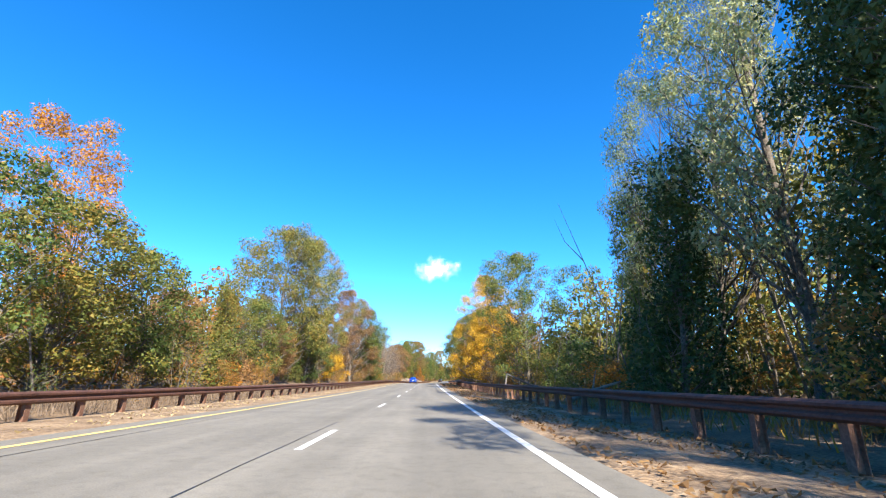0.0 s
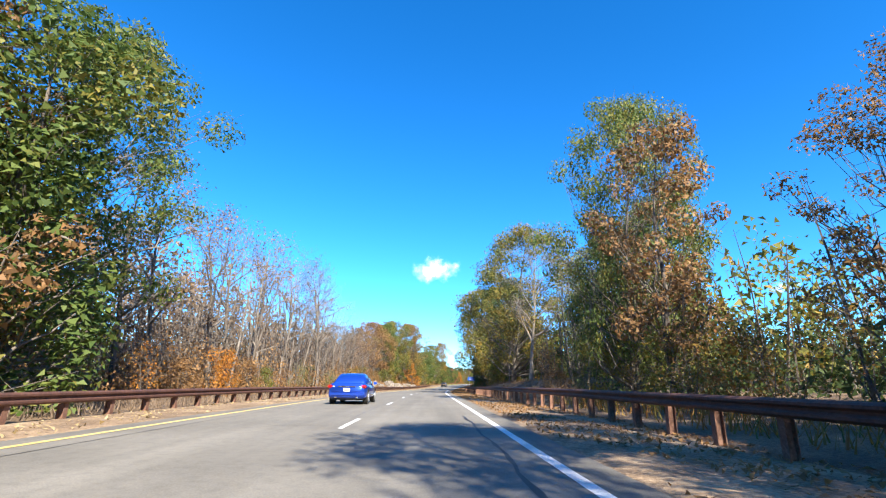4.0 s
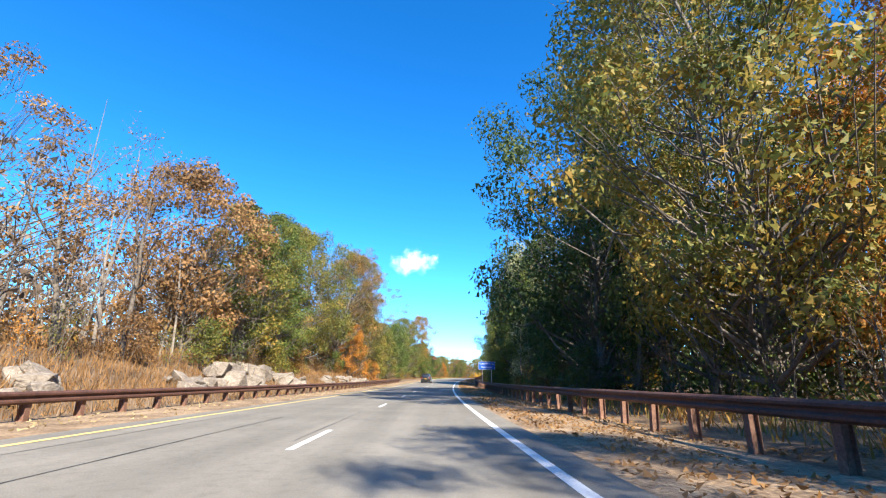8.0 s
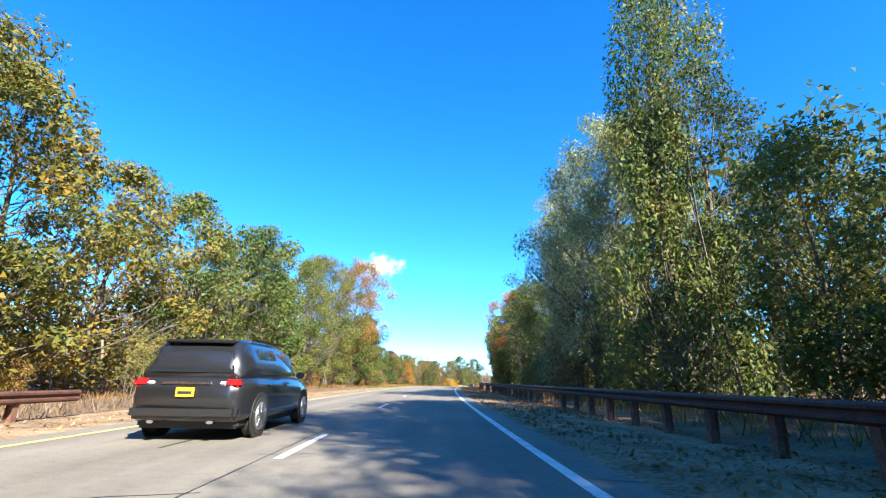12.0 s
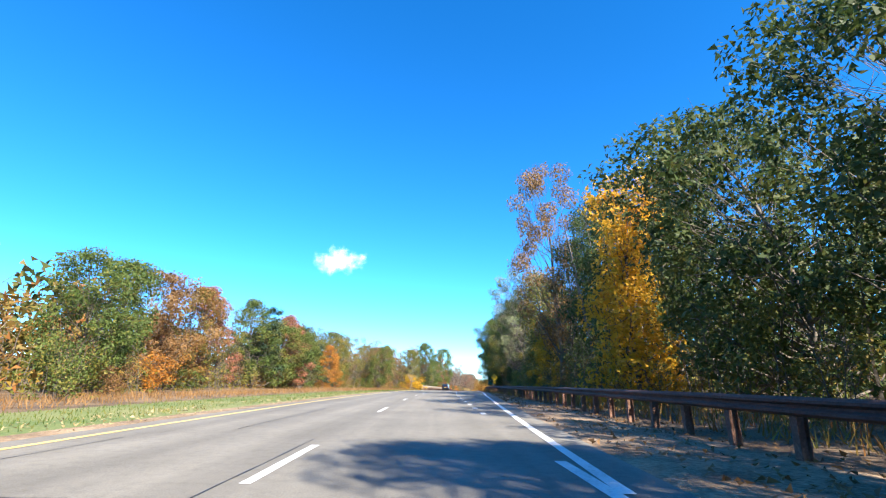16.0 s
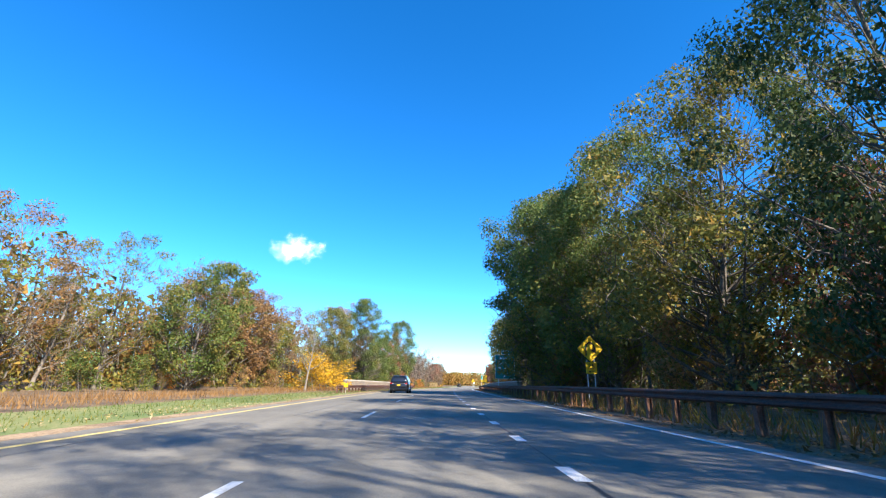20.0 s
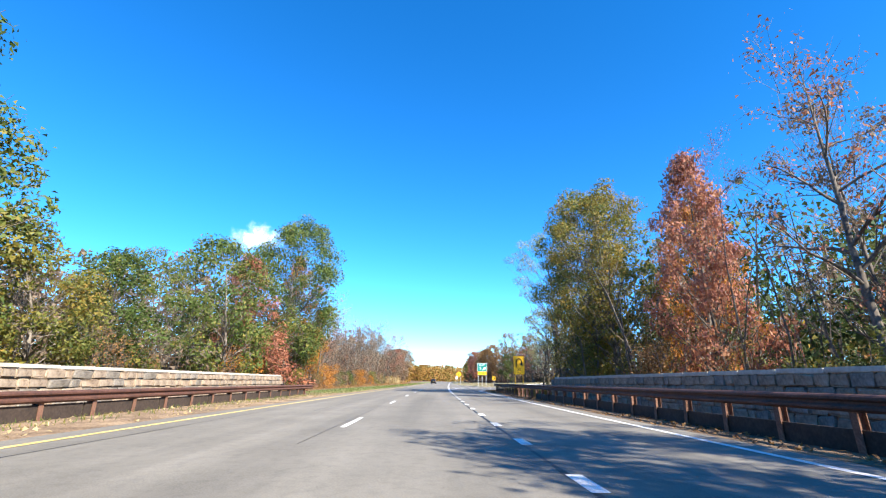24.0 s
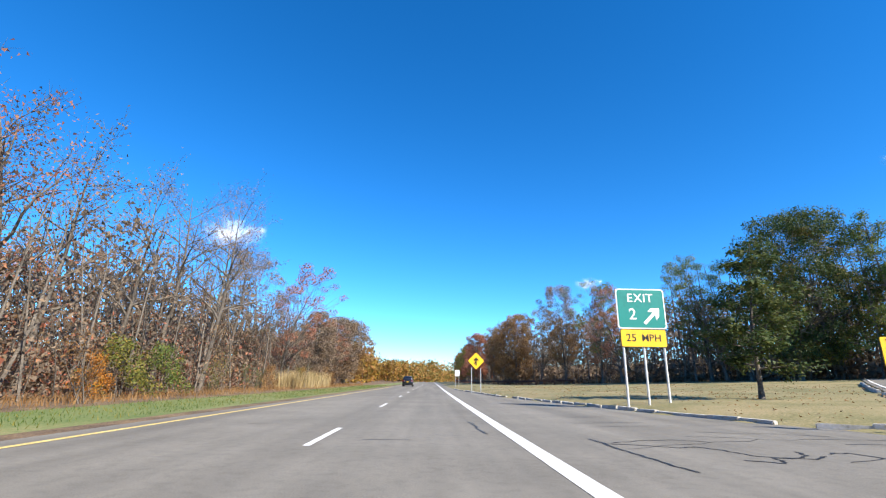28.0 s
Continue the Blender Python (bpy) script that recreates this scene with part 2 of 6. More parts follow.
def asphalt_material():
    """Aged asphalt: speckle, blotches, and long streaks along the lanes."""
    m = material("asphalt", [(0.132, 0.12, 0.098), (0.182, 0.166, 0.136), (0.225, 0.205, 0.17)], 0.9, 0.5, 110, 0.3, spread=0.62, dist=0.006)
    n, l = m.node_tree.nodes, m.node_tree.links
    bsdf, ramp = n["Principled BSDF"], [x for x in n if x.bl_idname == "ShaderNodeValToRGB"][0]
    uv, mp, streak, fine = n.new("ShaderNodeUVMap"), n.new("ShaderNodeMapping"), n.new("ShaderNodeTexNoise"), n.new("ShaderNodeTexNoise")
    mp.inputs["Scale"].default_value = (1.1, 0.035, 1)
    streak.inputs["Scale"].default_value, streak.inputs["Detail"].default_value = 1.0, 4
    fine.inputs["Scale"].default_value, fine.inputs["Detail"].default_value = 5.0, 10
    l.new(uv.outputs[0], mp.inputs["Vector"]), l.new(mp.outputs[0], streak.inputs["Vector"]), l.new(uv.outputs[0], fine.inputs["Vector"])
    tone, spots = n.new("ShaderNodeMapRange"), n.new("ShaderNodeMapRange")
    tone.inputs[1].default_value, tone.inputs[2].default_value, tone.inputs[3].default_value, tone.inputs[4].default_value = 0.3, 0.7, 0.78, 1.18
    spots.inputs[1].default_value, spots.inputs[2].default_value, spots.inputs[3].default_value, spots.inputs[4].default_value = 0.3, 0.52, 0.84, 1.0
    l.new(streak.outputs["Fac"], tone.inputs[0]), l.new(fine.outputs["Fac"], spots.inputs[0])
    mul = n.new("ShaderNodeMath")
    mul.operation = "MULTIPLY"
    l.new(tone.outputs[0], mul.inputs[0]), l.new(spots.outputs[0], mul.inputs[1])
    mix = n.new("ShaderNodeMix")
    mix.data_type, mix.blend_type = "RGBA", "MULTIPLY"
    mix.inputs[0].default_value = 1.0
    l.new(ramp.outputs[0], mix.inputs[6]), l.new(mul.outputs[0], mix.inputs[7]), l.new(mix.outputs[2], bsdf.inputs["Base Color"])
    return m


ASPHALT = asphalt_material()
WHITE_PAINT = material("white_road_paint", [(0.42, 0.41, 0.38), (0.72, 0.71, 0.68), (0.8, 0.79, 0.76)], 0.7, 2.0, 14, 0.1)
YELLOW_PAINT = material("yellow_road_paint", [(0.43, 0.32, 0.11), (0.7, 0.52, 0.17), (0.75, 0.58, 0.23)], 0.7, 2.0, 14, 0.1)
EARTH = material("woodland_leaf_floor", [(0.05, 0.035, 0.022), (0.11, 0.07, 0.04), (0.2, 0.13, 0.07), (0.27, 0.18, 0.1)], 0.95, 0.7, 22, 0.9, dist=0.06)
VERGE = material("dry_leaf_littered_verge", [(0.09, 0.057, 0.032), (0.19, 0.124, 0.07), (0.3, 0.205, 0.12), (0.42, 0.31, 0.19)], 0.95, 0.9, 14, 0.9, dist=0.05)
GRASS = material("mown_green_grass", [(0.06, 0.1, 0.022), (0.11, 0.155, 0.036), (0.17, 0.19, 0.06), (0.28, 0.23, 0.1)], 0.95, 0.25, 40, 0.6, dist=0.04)
LAWN = material("dry_autumn_lawn", [(0.1, 0.1, 0.034), (0.17, 0.155, 0.06), (0.25, 0.205, 0.095), (0.32, 0.245, 0.125)], 0.95, 0.3, 40, 0.6, dist=0.04)
RUST = material("weathered_rusty_steel", [(0.04, 0.018, 0.013), (0.085, 0.036, 0.024), (0.14, 0.062, 0.04)], 0.75, 1.2, 16, 0.2, spread=0.4)
RUST_POST = material("rusty_steel_post", [(0.09, 0.045, 0.03), (0.17, 0.085, 0.055), (0.26, 0.15, 0.1)], 0.85, 2.0, 10, 0.2)
TAR = material("black_crack_sealer", [(0.012, 0.012, 0.012), (0.03, 0.029, 0.027)], 0.6, 3, 8, 0.2)


# ---- mesh helpers ----
def mesh_of(name, verts, faces, mat, smooth=False):
    me = bpy.data.meshes.new(name)
    me.from_pydata([tuple(v) for v in verts], [], faces)
    me.materials.append(mat)
    if smooth:
        me.polygons.foreach_set("use_smooth", [True] * len(me.polygons))
    me.update()
    return me


def part(name, data, mat=None, parent=None, label="", at=None):
    """Links a bmesh or a mesh as one object under a thing or a part."""
    if isinstance(data, bmesh.types.BMesh):
        me = bpy.data.meshes.new(name)
        data.to_mesh(me)
        data.free()
        me.materials.append(mat)
        data = me
    ob = new(name, data)
    if parent is not None:
        ob.parent = parent
    if at is not None:
        ob.matrix_basis = at
    return tagged(ob, label)


def box(bm, x0, x1, y0, y1, z0, z1, bevel=0.0):
    r = bmesh.ops.create_cube(bm, size=1.0, matrix=Matrix.LocRotScale(((x0 + x1) / 2, (y0 + y1) / 2, (z0 + z1) / 2), None, (x1 - x0, y1 - y0, z1 - z0)))
    if bevel:
        es = list({e for v in r["verts"] for e in v.link_edges})
        bmesh.ops.bevel(bm, geom=es, offset=bevel, segments=2, affect="EDGES")
    return bm


def boxes(*dims, bevel=0.0):
    bm = bmesh.new()
    for d in dims:
        box(bm, *d, bevel=bevel)
    return bm


def ribbon(name, s0, s1, lat0, lat1, up, mat, step=2.0):
    """A strip on the road from s0 to s1, between two sideways places that may depend on s."""
    n = max(2, int(math.ceil((s1 - s0) / step)) + 1)
    ss = np.linspace(s0, s1, n)
    a = np.array([lat0(s) if callable(lat0) else lat0 for s in ss])
    b = np.array([lat1(s) if callable(lat1) else lat1 for s in ss])
    v = np.concatenate([along(ss, a, up), along(ss, b, up)])
    me = mesh_of(name, v, [(i, n + i, n + i + 1, i + 1) for i in range(n - 1)], mat)
    if mat is ASPHALT:
        lat_s = np.stack([np.concatenate([a, b]), np.concatenate([ss, ss])], 1)
        uv = me.uv_layers.new(name="UVMap")
        uv.data.foreach_set("uv", lat_s[[lp.vertex_index for lp in me.loops]].astype(np.float32).ravel())
    return me


# ---- ground ----
def build_ground():
    ss = np.concatenate([np.arange(-190, -20, 10.0), np.arange(-20, 700, 3.0), np.arange(700, 1690, 15.0)])
    lats = np.array([-160, -120, -90, -70, -55, -45, -38, -32, -27, -23, -20, -17, -15, -13, -11.5, -10.3, -9, -8, -7.3, -6.8, -4, 0, 2, 3, 4, 5, 6, 7, 8, 9, 10, 11.5, 13, 15, 17, 20, 23, 27, 32, 38, 45, 55, 70, 90, 120, 160])
    S, L = np.meshgrid(ss, lats, indexing="ij")
    ramp = (S > 596) & (L > knot(RAMP_L, S) - 1.5) & (L < knot(RAMP_R, S) + 1.5)
    under = ((L > -7.2) & (L < paved(S) - 0.2)) | ramp
    P = along(S, L, hills(S, L) - np.where(under, 0.10, 0.02))
    ns, nl = S.shape
    verts = [tuple(p) for p in P.reshape(-1, 3)]
    faces = [(i * nl + j, i * nl + j + 1, (i + 1) * nl + j + 1, (i + 1) * nl + j) for i in range(ns - 1) for j in range(nl - 1)]
    rim = [j for j in range(nl)] + [i * nl + nl - 1 for i in range(1, ns)] + [(ns - 1) * nl + j for j in range(nl - 2, -1, -1)] + [i * nl for i in range(ns - 2, 0, -1)]
    mid = Vector(along(740, 0)[:3])
    last = rim
    for k in (1.6, 4.0):
        ring = []
        for r in rim:
            p = Vector(verts[r])
            q = mid + (p - mid) * k
            way = Vector((p.x - mid.x, p.y - mid.y, 0)).normalized()
            q += way * (60 * k)
            ring.append(len(verts))
            verts.append((q.x, q.y, p.z * 0.3 + mid.z * 0.7 + 0.5 * k))
        faces += [(last[i], ring[i], ring[(i + 1) % len(rim)], last[(i + 1) % len(rim)]) for i in range(len(rim))]
        last = ring
    me = mesh_of("ground", verts, faces, EARTH, True)
    me.materials.append(GRASS)
    me.materials.append(VERGE)
    me.materials.append(LAWN)
    for i in range(ns - 1):
        for j in range(nl - 1):
            s, la = ss[i], (lats[j] + lats[j + 1]) / 2
            kind = 0
            if -10.3 < la < 6.4 and s < 606:
                kind = 2
            if s > 335 and -14 < la < -8 and not 490 < s < 575:
                kind = 1
            if s > 602 and 2 < la < 70:
                kind = 3
            if 700 < s and abs(la) > 16:
                kind = 0
            if kind:
                me.polygons[i * (nl - 1) + j].material_index = kind
    tagged(new("ground", me), "ground of fallen leaves, earth and autumn grass beside the road", "ground", kind="structure")


build_ground()


# ---- carriageway ----
road = tagged(new("road", ribbon("road", -190, 1690, -7.1, lambda s: float(paved(s)), 0.0, ASPHALT)), "worn pale grey asphalt road with sealed cracks", "road", kind="structure")


def draped(name, s0, s1, lat0, lat1, up, mat, step=1.0):
    """A strip that follows the ground."""
    n = max(2, int(math.ceil((s1 - s0) / step)) + 1)
    ss = np.linspace(s0, s1, n)
    a, b = np.array([float(lat0(s)) for s in ss]), np.array([float(lat1(s)) for s in ss])
    v, f, m = [], [], 5
    for k in range(m):
        la = a + (b - a) * k / (m - 1)
        v.append(ground_point(ss, la, up))
    for k in range(m - 1):
        f += [(k * n + i, (k + 1) * n + i, (k + 1) * n + i + 1, k * n + i + 1) for i in range(n - 1)]
    me = mesh_of(name, np.concatenate(v), f, mat)
    if mat is ASPHALT:
        P = np.concatenate(v)
        uv = me.uv_layers.new(name="UVMap")
        uv.data.foreach_set("uv", P[[lp.vertex_index for lp in me.loops], :2].astype(np.float32).ravel())
    return me


tagged(new("exit_ramp", draped("exit_ramp", 631.9, 695, lambda s: knot(RAMP_L, s) - 0.5, lambda s: knot(RAMP_R, s) + 0.5, 0.0, ASPHALT)), "grey asphalt exit ramp curving off uphill", "road", kind="structure")
marks = tagged(new("lane_markings"), "painted white and yellow lane lines on the asphalt", "lane markings", kind="structure")
part("yellow_edge_line", ribbon("yellow_edge_line", -190, 1690, YELLOW - 0.08, YELLOW + 0.08, 0.006, YELLOW_PAINT), parent=marks)
part("white_edge_line", ribbon("white_edge_line", -190, 363, WHITE - 0.085, WHITE + 0.085, 0.006, WHITE_PAINT), parent=marks)
part("white_edge_line", ribbon("white_edge_line", 361, 596, lambda s: WHITE + float(knot(EXTRA, s)) - 0.085, lambda s: WHITE + float(knot(EXTRA, s)) + 0.085, 0.007, WHITE_PAINT), parent=marks)
part("white_edge_line", ribbon("white_edge_line", 582, 1690, WHITE - 0.14, WHITE + 0.14, 0.006, WHITE_PAINT), parent=marks)
part("gore_line", ribbon("gore_line", 604, 632.4, lambda s: float(knot(RAMP_L, s)) - 0.13, lambda s: float(knot(RAMP_L, s)) + 0.13, 0.007, WHITE_PAINT, 1.0), parent=marks)
part("gore_line", draped("gore_line", 632.4, 690, lambda s: knot(RAMP_L, s) - 0.1, lambda s: knot(RAMP_L, s) + 0.1, 0.03, WHITE_PAINT), parent=marks)
part("ramp_edge_line", ribbon("ramp_edge_line", 596, 632.4, lambda s: float(knot(RAMP_R, s)) - 0.08, lambda s: float(knot(RAMP_R, s)) + 0.08, 0.007, WHITE_PAINT, 1.0), parent=marks)
part("ramp_edge_line", draped("ramp_edge_line", 632.4, 690, lambda s: knot(RAMP_R, s) - 0.08, lambda s: knot(RAMP_R, s) + 0.08, 0.03, WHITE_PAINT), parent=marks)
for s, thick in ((609.4, 0.45), (612.6, 0.45), (616.4, 0.5), (620.4, 0.55), (624.9, 0.6)):
    # a bar across the gore that bends ahead at its middle
    a, b = WHITE + 0.12, float(knot(RAMP_L, s + 2.2)) - 0.1
    m = a + (b - a) * 0.5
    v = np.concatenate([along([s, s, s + 2.2], [a, m, b], 0.008), along([s + thick, s + thick, s + 2.2 + thick], [a, m, b], 0.008)])
    part("gore_bar", mesh_of("gore_bar", v, [(0, 1, 4, 3), (1, 2, 5, 4)], WHITE_PAINT), parent=marks)
for k in range(-6, 62):
    s = 7.8 + 12.19 * k
    part("dash", ribbon("dash", s, s + 3.05, DASH - 0.065, DASH + 0.065, 0.006, WHITE_PAINT, 1.5), parent=marks)
for k in range(0, 57):
    s = 373 + 3.66 * k
    part("short_dash", ribbon("short_dash", s, s + 0.95, WHITE - 0.1, WHITE + 0.1, 0.006, WHITE_PAINT, 1.0), parent=marks)

# kerb of pale worn stones round the lawn between road and ramp
KERB_STONE = material("pale_kerb_stone", [(0.3, 0.28, 0.24), (0.48, 0.45, 0.4), (0.6, 0.57, 0.52)], 0.85, 1.0, 12, 0.3)
kerb = tagged(new("kerb"), "low broken kerb of pale stone round the lawn", "kerb", kind="structure")
bm = boxes((-0.09, 0.09, -0.6, 0.6, -0.15, 0.13), bevel=0.025)
KERB_ME = bpy.data.meshes.new("kerb_stone")
bm.to_mesh(KERB_ME)
bm.free()
KERB_ME.materials.append(KERB_STONE)
rk = random.Random(8)


def kerb_run(points):
    for (s0, l0), (s1, l1) in zip(points, points[1:]):
        a, b = Vector(along(s0, l0)), Vector(along(s1, l1))
        n = max(1, round((b - a).length / 1.25))
        for i in range(n):
            if rk.random() < 0.08:
                continue
            f = (i + 0.5) / n
            s, la = s0 + (s1 - s0) * f, l0 + (l1 - l0) * f
            p = a.lerp(b, f)
            part("kerb_stone", KERB_ME, parent=kerb, at=pose(p.x, p.y, p.z + float(hills(s, la)) + rk.uniform(-0.05, 0.01), rk.uniform(-2, 2), rk.uniform(-4, 4), math.degrees(math.atan2(-(b - a).x, (b - a).y)) + rk.uniform(-3, 3)))


kerb_run([(685.4, 3.3), (671.4, 4.3), (657.4, 5.4), (648.4, 7.0), (639.4, 8.7), (633.9, 10.3), (632.4, 12.0), (633.9, 14.3), (639.4, 18.4), (647.4, 24.8), (659.4, 35.2)])

# sealed cracks
cracks = tagged(new("sealed_cracks"), "black tar-sealed cracks in the asphalt", "cracks", kind="structure")


def crack(s0, s1, lat, wide=0.05, wander=0.06, drift=0.0):
    n = max(3, int((s1 - s0) / 0.5))
    ss = np.linspace(s0, s1, n)
    la = lat + drift * np.linspace(0, 1, n) + np.cumsum(np.random.normal(0, wander * 0.35, n)) * 0.6
    w = wide * np.random.uniform(0.35, 1.0, n) * 0.5
    v = np.concatenate([along(ss, la - w, 0.004), along(ss, la + w, 0.004)])
    part("crack", mesh_of("crack", v, [(i, n + i, n + i + 1, i + 1) for i in range(n - 1)], TAR), parent=cracks)


def cross_crack(s, l0, l1, bow=0.8, wide=0.04):
    n = max(4, int(abs(l1 - l0) / 0.35))
    la = np.linspace(l0, l1, n)
    ss = s + bow * np.linspace(0, 1, n) + np.cumsum(np.random.normal(0, 0.09, n))
    w = wide * np.random.uniform(0.4, 1.0, n) * 0.5
    v = np.concatenate([along(ss - w, la, 0.004), along(ss + w, la, 0.004)])
    part("crack", mesh_of("crack", v, [(i, n + i, n + i + 1, i + 1) for i in range(n - 1)], TAR), parent=cracks)


rc = random.Random(3)
for s in range(-20, 590, 23):
    crack(s, s + rc.uniform(14, 22), -5.75 + rc.uniform(-0.1, 0.1), 0.035, 0.03)
for s in range(-10, 590, 31):
    crack(s + rc.uniform(0, 8), s + rc.uniform(12, 24), -4.2 + rc.uniform(-0.1, 0.1), 0.05, 0.03)
for s in range(0, 590, 27):
    crack(s + rc.uniform(0, 9), s + rc.uniform(10, 15), -2.25 + rc.uniform(-0.06, 0.06), 0.035, 0.03)
for s0, s1 in ((48, 62), (62, 71), (80, 92), (96, 110)):
    crack(s0, s1, 1.15, 0.12, 0.09)
crack(382, 470, 1.72, 0.07, 0.02)
crack(496, 603, 1.7, 0.12, 0.02)


def crack_line(pts, wide=0.05):
    """A sealed crack through the given places, finely broken."""
    a = np.array(pts, float)
    t = np.linspace(0, len(a) - 1, 6 * (len(a) - 1) + 1)
    ss, la = np.interp(t, np.arange(len(a)), a[:, 0]), np.interp(t, np.arange(len(a)), a[:, 1])
    ss, la = ss + np.random.normal(0, 0.025, len(t)), la + np.random.normal(0, 0.025, len(t))
    d = np.stack([np.gradient(ss), np.gradient(la)], 1)
    d /= np.linalg.norm(d, axis=1, keepdims=True) + 1e-9
    w = wide * np.random.uniform(0.6, 1.1, len(t)) * 0.5
    n = len(t)
    v = np.concatenate([along(ss - d[:, 1] * w, la + d[:, 0] * w, 0.005), along(ss + d[:, 1] * w, la - d[:, 0] * w, 0.005)])
    part("crack", mesh_of("crack", v, [(i, n + i, n + i + 1, i + 1) for i in range(n - 1)], TAR), parent=cracks)


crack_line([(630.9, 3.2), (629.6, 3.25), (628.4, 3.3), (627.4, 3.4)], 0.07)
crack_line([(630.2, 3.25), (630.0, 3.9), (629.7, 4.4), (629.9, 4.75), (629.4, 5.0), (628.9, 5.1), (628.6, 5.5), (628.9, 6.0), (629.4, 6.2)], 0.06)
crack_line([(630.3, 3.4), (630.7, 4.2), (630.9, 4.9), (630.6, 5.5)])
crack_line([(628.4, 4.7), (628.2, 5.1), (628.7, 5.3), (628.6, 5.9), (628.9, 6.3)], 0.06)
crack_line([(629.2, 6.6), (629.3, 7.0), (628.6, 7.1), (628.5, 7.8), (628.1, 8.2)], 0.07)
crack_line([(634.6, 1.1), (633.4, 1.2), (632.8, 1.15), (631.6, 1.3)], 0.06)
for s, l0, l1, bow in ((636.5, 3.0, 7.5, 2.0), (637.0, 4.6, 9.4, -1.0), (633.5, 4.0, 8.2, 1.2), (638.5, 3.2, 6.0, 1.5), (631.5, 5.5, 11.0, -0.6), (629.5, 3.4, 6.8, 1.6), (556, 2.6, 5.4, 0.8), (548, 3.0, 5.5, 0.4)):
    cross_crack(s, l0, l1, bow)
for s, l0, l1, bow in ((634.6, 3.3, 6.2, 0.9), (632.6, 6.3, 8.9, -0.8), (630.6, 8.0, 11.4, 0.5), (628.3, 6.2, 9.6, 0.9), (640.6, 2.9, 5.1, 0.5), (633.2, -4.4, -3.6, 0.1), (630.4, -1.2, -0.3, 0.0), (631.2, 0.1, 0.6, 0.1), (636.1, 1.0, 1.35, -1.6)):
    cross_crack(s, l0, l1, bow, 0.055)
for _ in range(70):
    s, la = rc.uniform(-5, 640), rc.uniform(-6.0, 1.4)
    cross_crack(s, la, la + rc.uniform(0.5, 1.8), rc.uniform(-0.8, 0.8), 0.03)


# ---- guardrails ----
def rail_profile():
    """The outline of a W-beam, 31 cm high."""
    pts = [(0.0, 0.155), (0.045, 0.135), (0.08, 0.105), (0.08, 0.06), (0.02, 0.02), (0.02, -0.02), (0.08, -0.06), (0.08, -0.105), (0.045, -0.135), (0.0, -0.155)]
    return pts


def rail_panel_mesh(length=3.81):
    pts = rail_profile()
    n = len(pts)
    verts, faces = [], []
    for y in (-0.1, length + 0.05):
        for k, sgn in ((0.0, 1), (-0.012, 1)):
            verts += [(x + k, y, z) for x, z in pts]
    for i in range(n - 1):
        faces += [(i, i + 1, 2 * n + i + 1, 2 * n + i), (n + i + 1, n + i, 3 * n + i, 3 * n + i + 1), (i + 1, i, n + i, n + i + 1), (2 * n + i, 2 * n + i + 1, 3 * n + i + 1, 3 * n + i)]
    faces += [(0, 2 * n, 3 * n, n), (n - 1, 2 * n - 1, 4 * n - 1, 3 * n - 1)]
    return mesh_of("rail_panel", verts, faces, RUST)


PANEL = rail_panel_mesh()
bm = boxes((-0.19, -0.175, -0.08, 0.08, -0.4, 0.72), (-0.02, -0.005, -0.08, 0.08, -0.4, 0.72), (-0.175, -0.02, -0.006, 0.006, -0.4, 0.72))
POST = bpy.data.meshes.new("post")
bm.to_mesh(POST)
bm.free()
POST.materials.append(RUST_POST)


def guardrail(s0, s1, lat, side, top=0.74, label="rusty brown steel guardrail on rusty posts"):
    """side 1: stands right of the road; -1: left of it. The beam faces the road."""
    lat_at = lat if callable(lat) else (lambda s: lat)
    root = tagged(new("guardrail"), label, "guardrail", "roadside guardrails")
    root.matrix_basis = Matrix.Translation(ground_point(s0, lat_at(s0)))
    base = root.matrix_basis.inverted()
    n = int((s1 - s0) / 3.81)
    for i in range(n):
        s = s0 + 3.81 * i
        a, b = Vector(along(s, lat_at(s))), Vector(along(s + 3.81, lat_at(s + 3.81)))
        yaw = math.degrees(math.atan2(-(b - a).x, (b - a).y))
        pitch = math.degrees(math.asin((b - a).z / 3.81))
        m = pose(a.x, a.y, a.z + float(hills(s, lat_at(s))) + top - 0.155 + 0.002 * (i % 2), pitch, 0, yaw)
        face = pose(0, 0, 0, 0, 0, 180 if side > 0 else 0)
        mm = m @ (pose(0, 3.81, 0) @ face if side > 0 else face)
        part("rail_panel", PANEL, parent=root, at=base @ mm)
        for k in (0.0, 1.905):
            p = Vector(along(s + k, lat_at(s + k))) + Vector((0, 0, float(hills(s + k, lat_at(s + k)))))
            lean = random.uniform(-2, 2)
            part("post", POST, parent=root, at=base @ (pose(p.x, p.y, p.z + top - 0.74, lean, random.uniform(-2, 2), yaw) @ face))
    return root


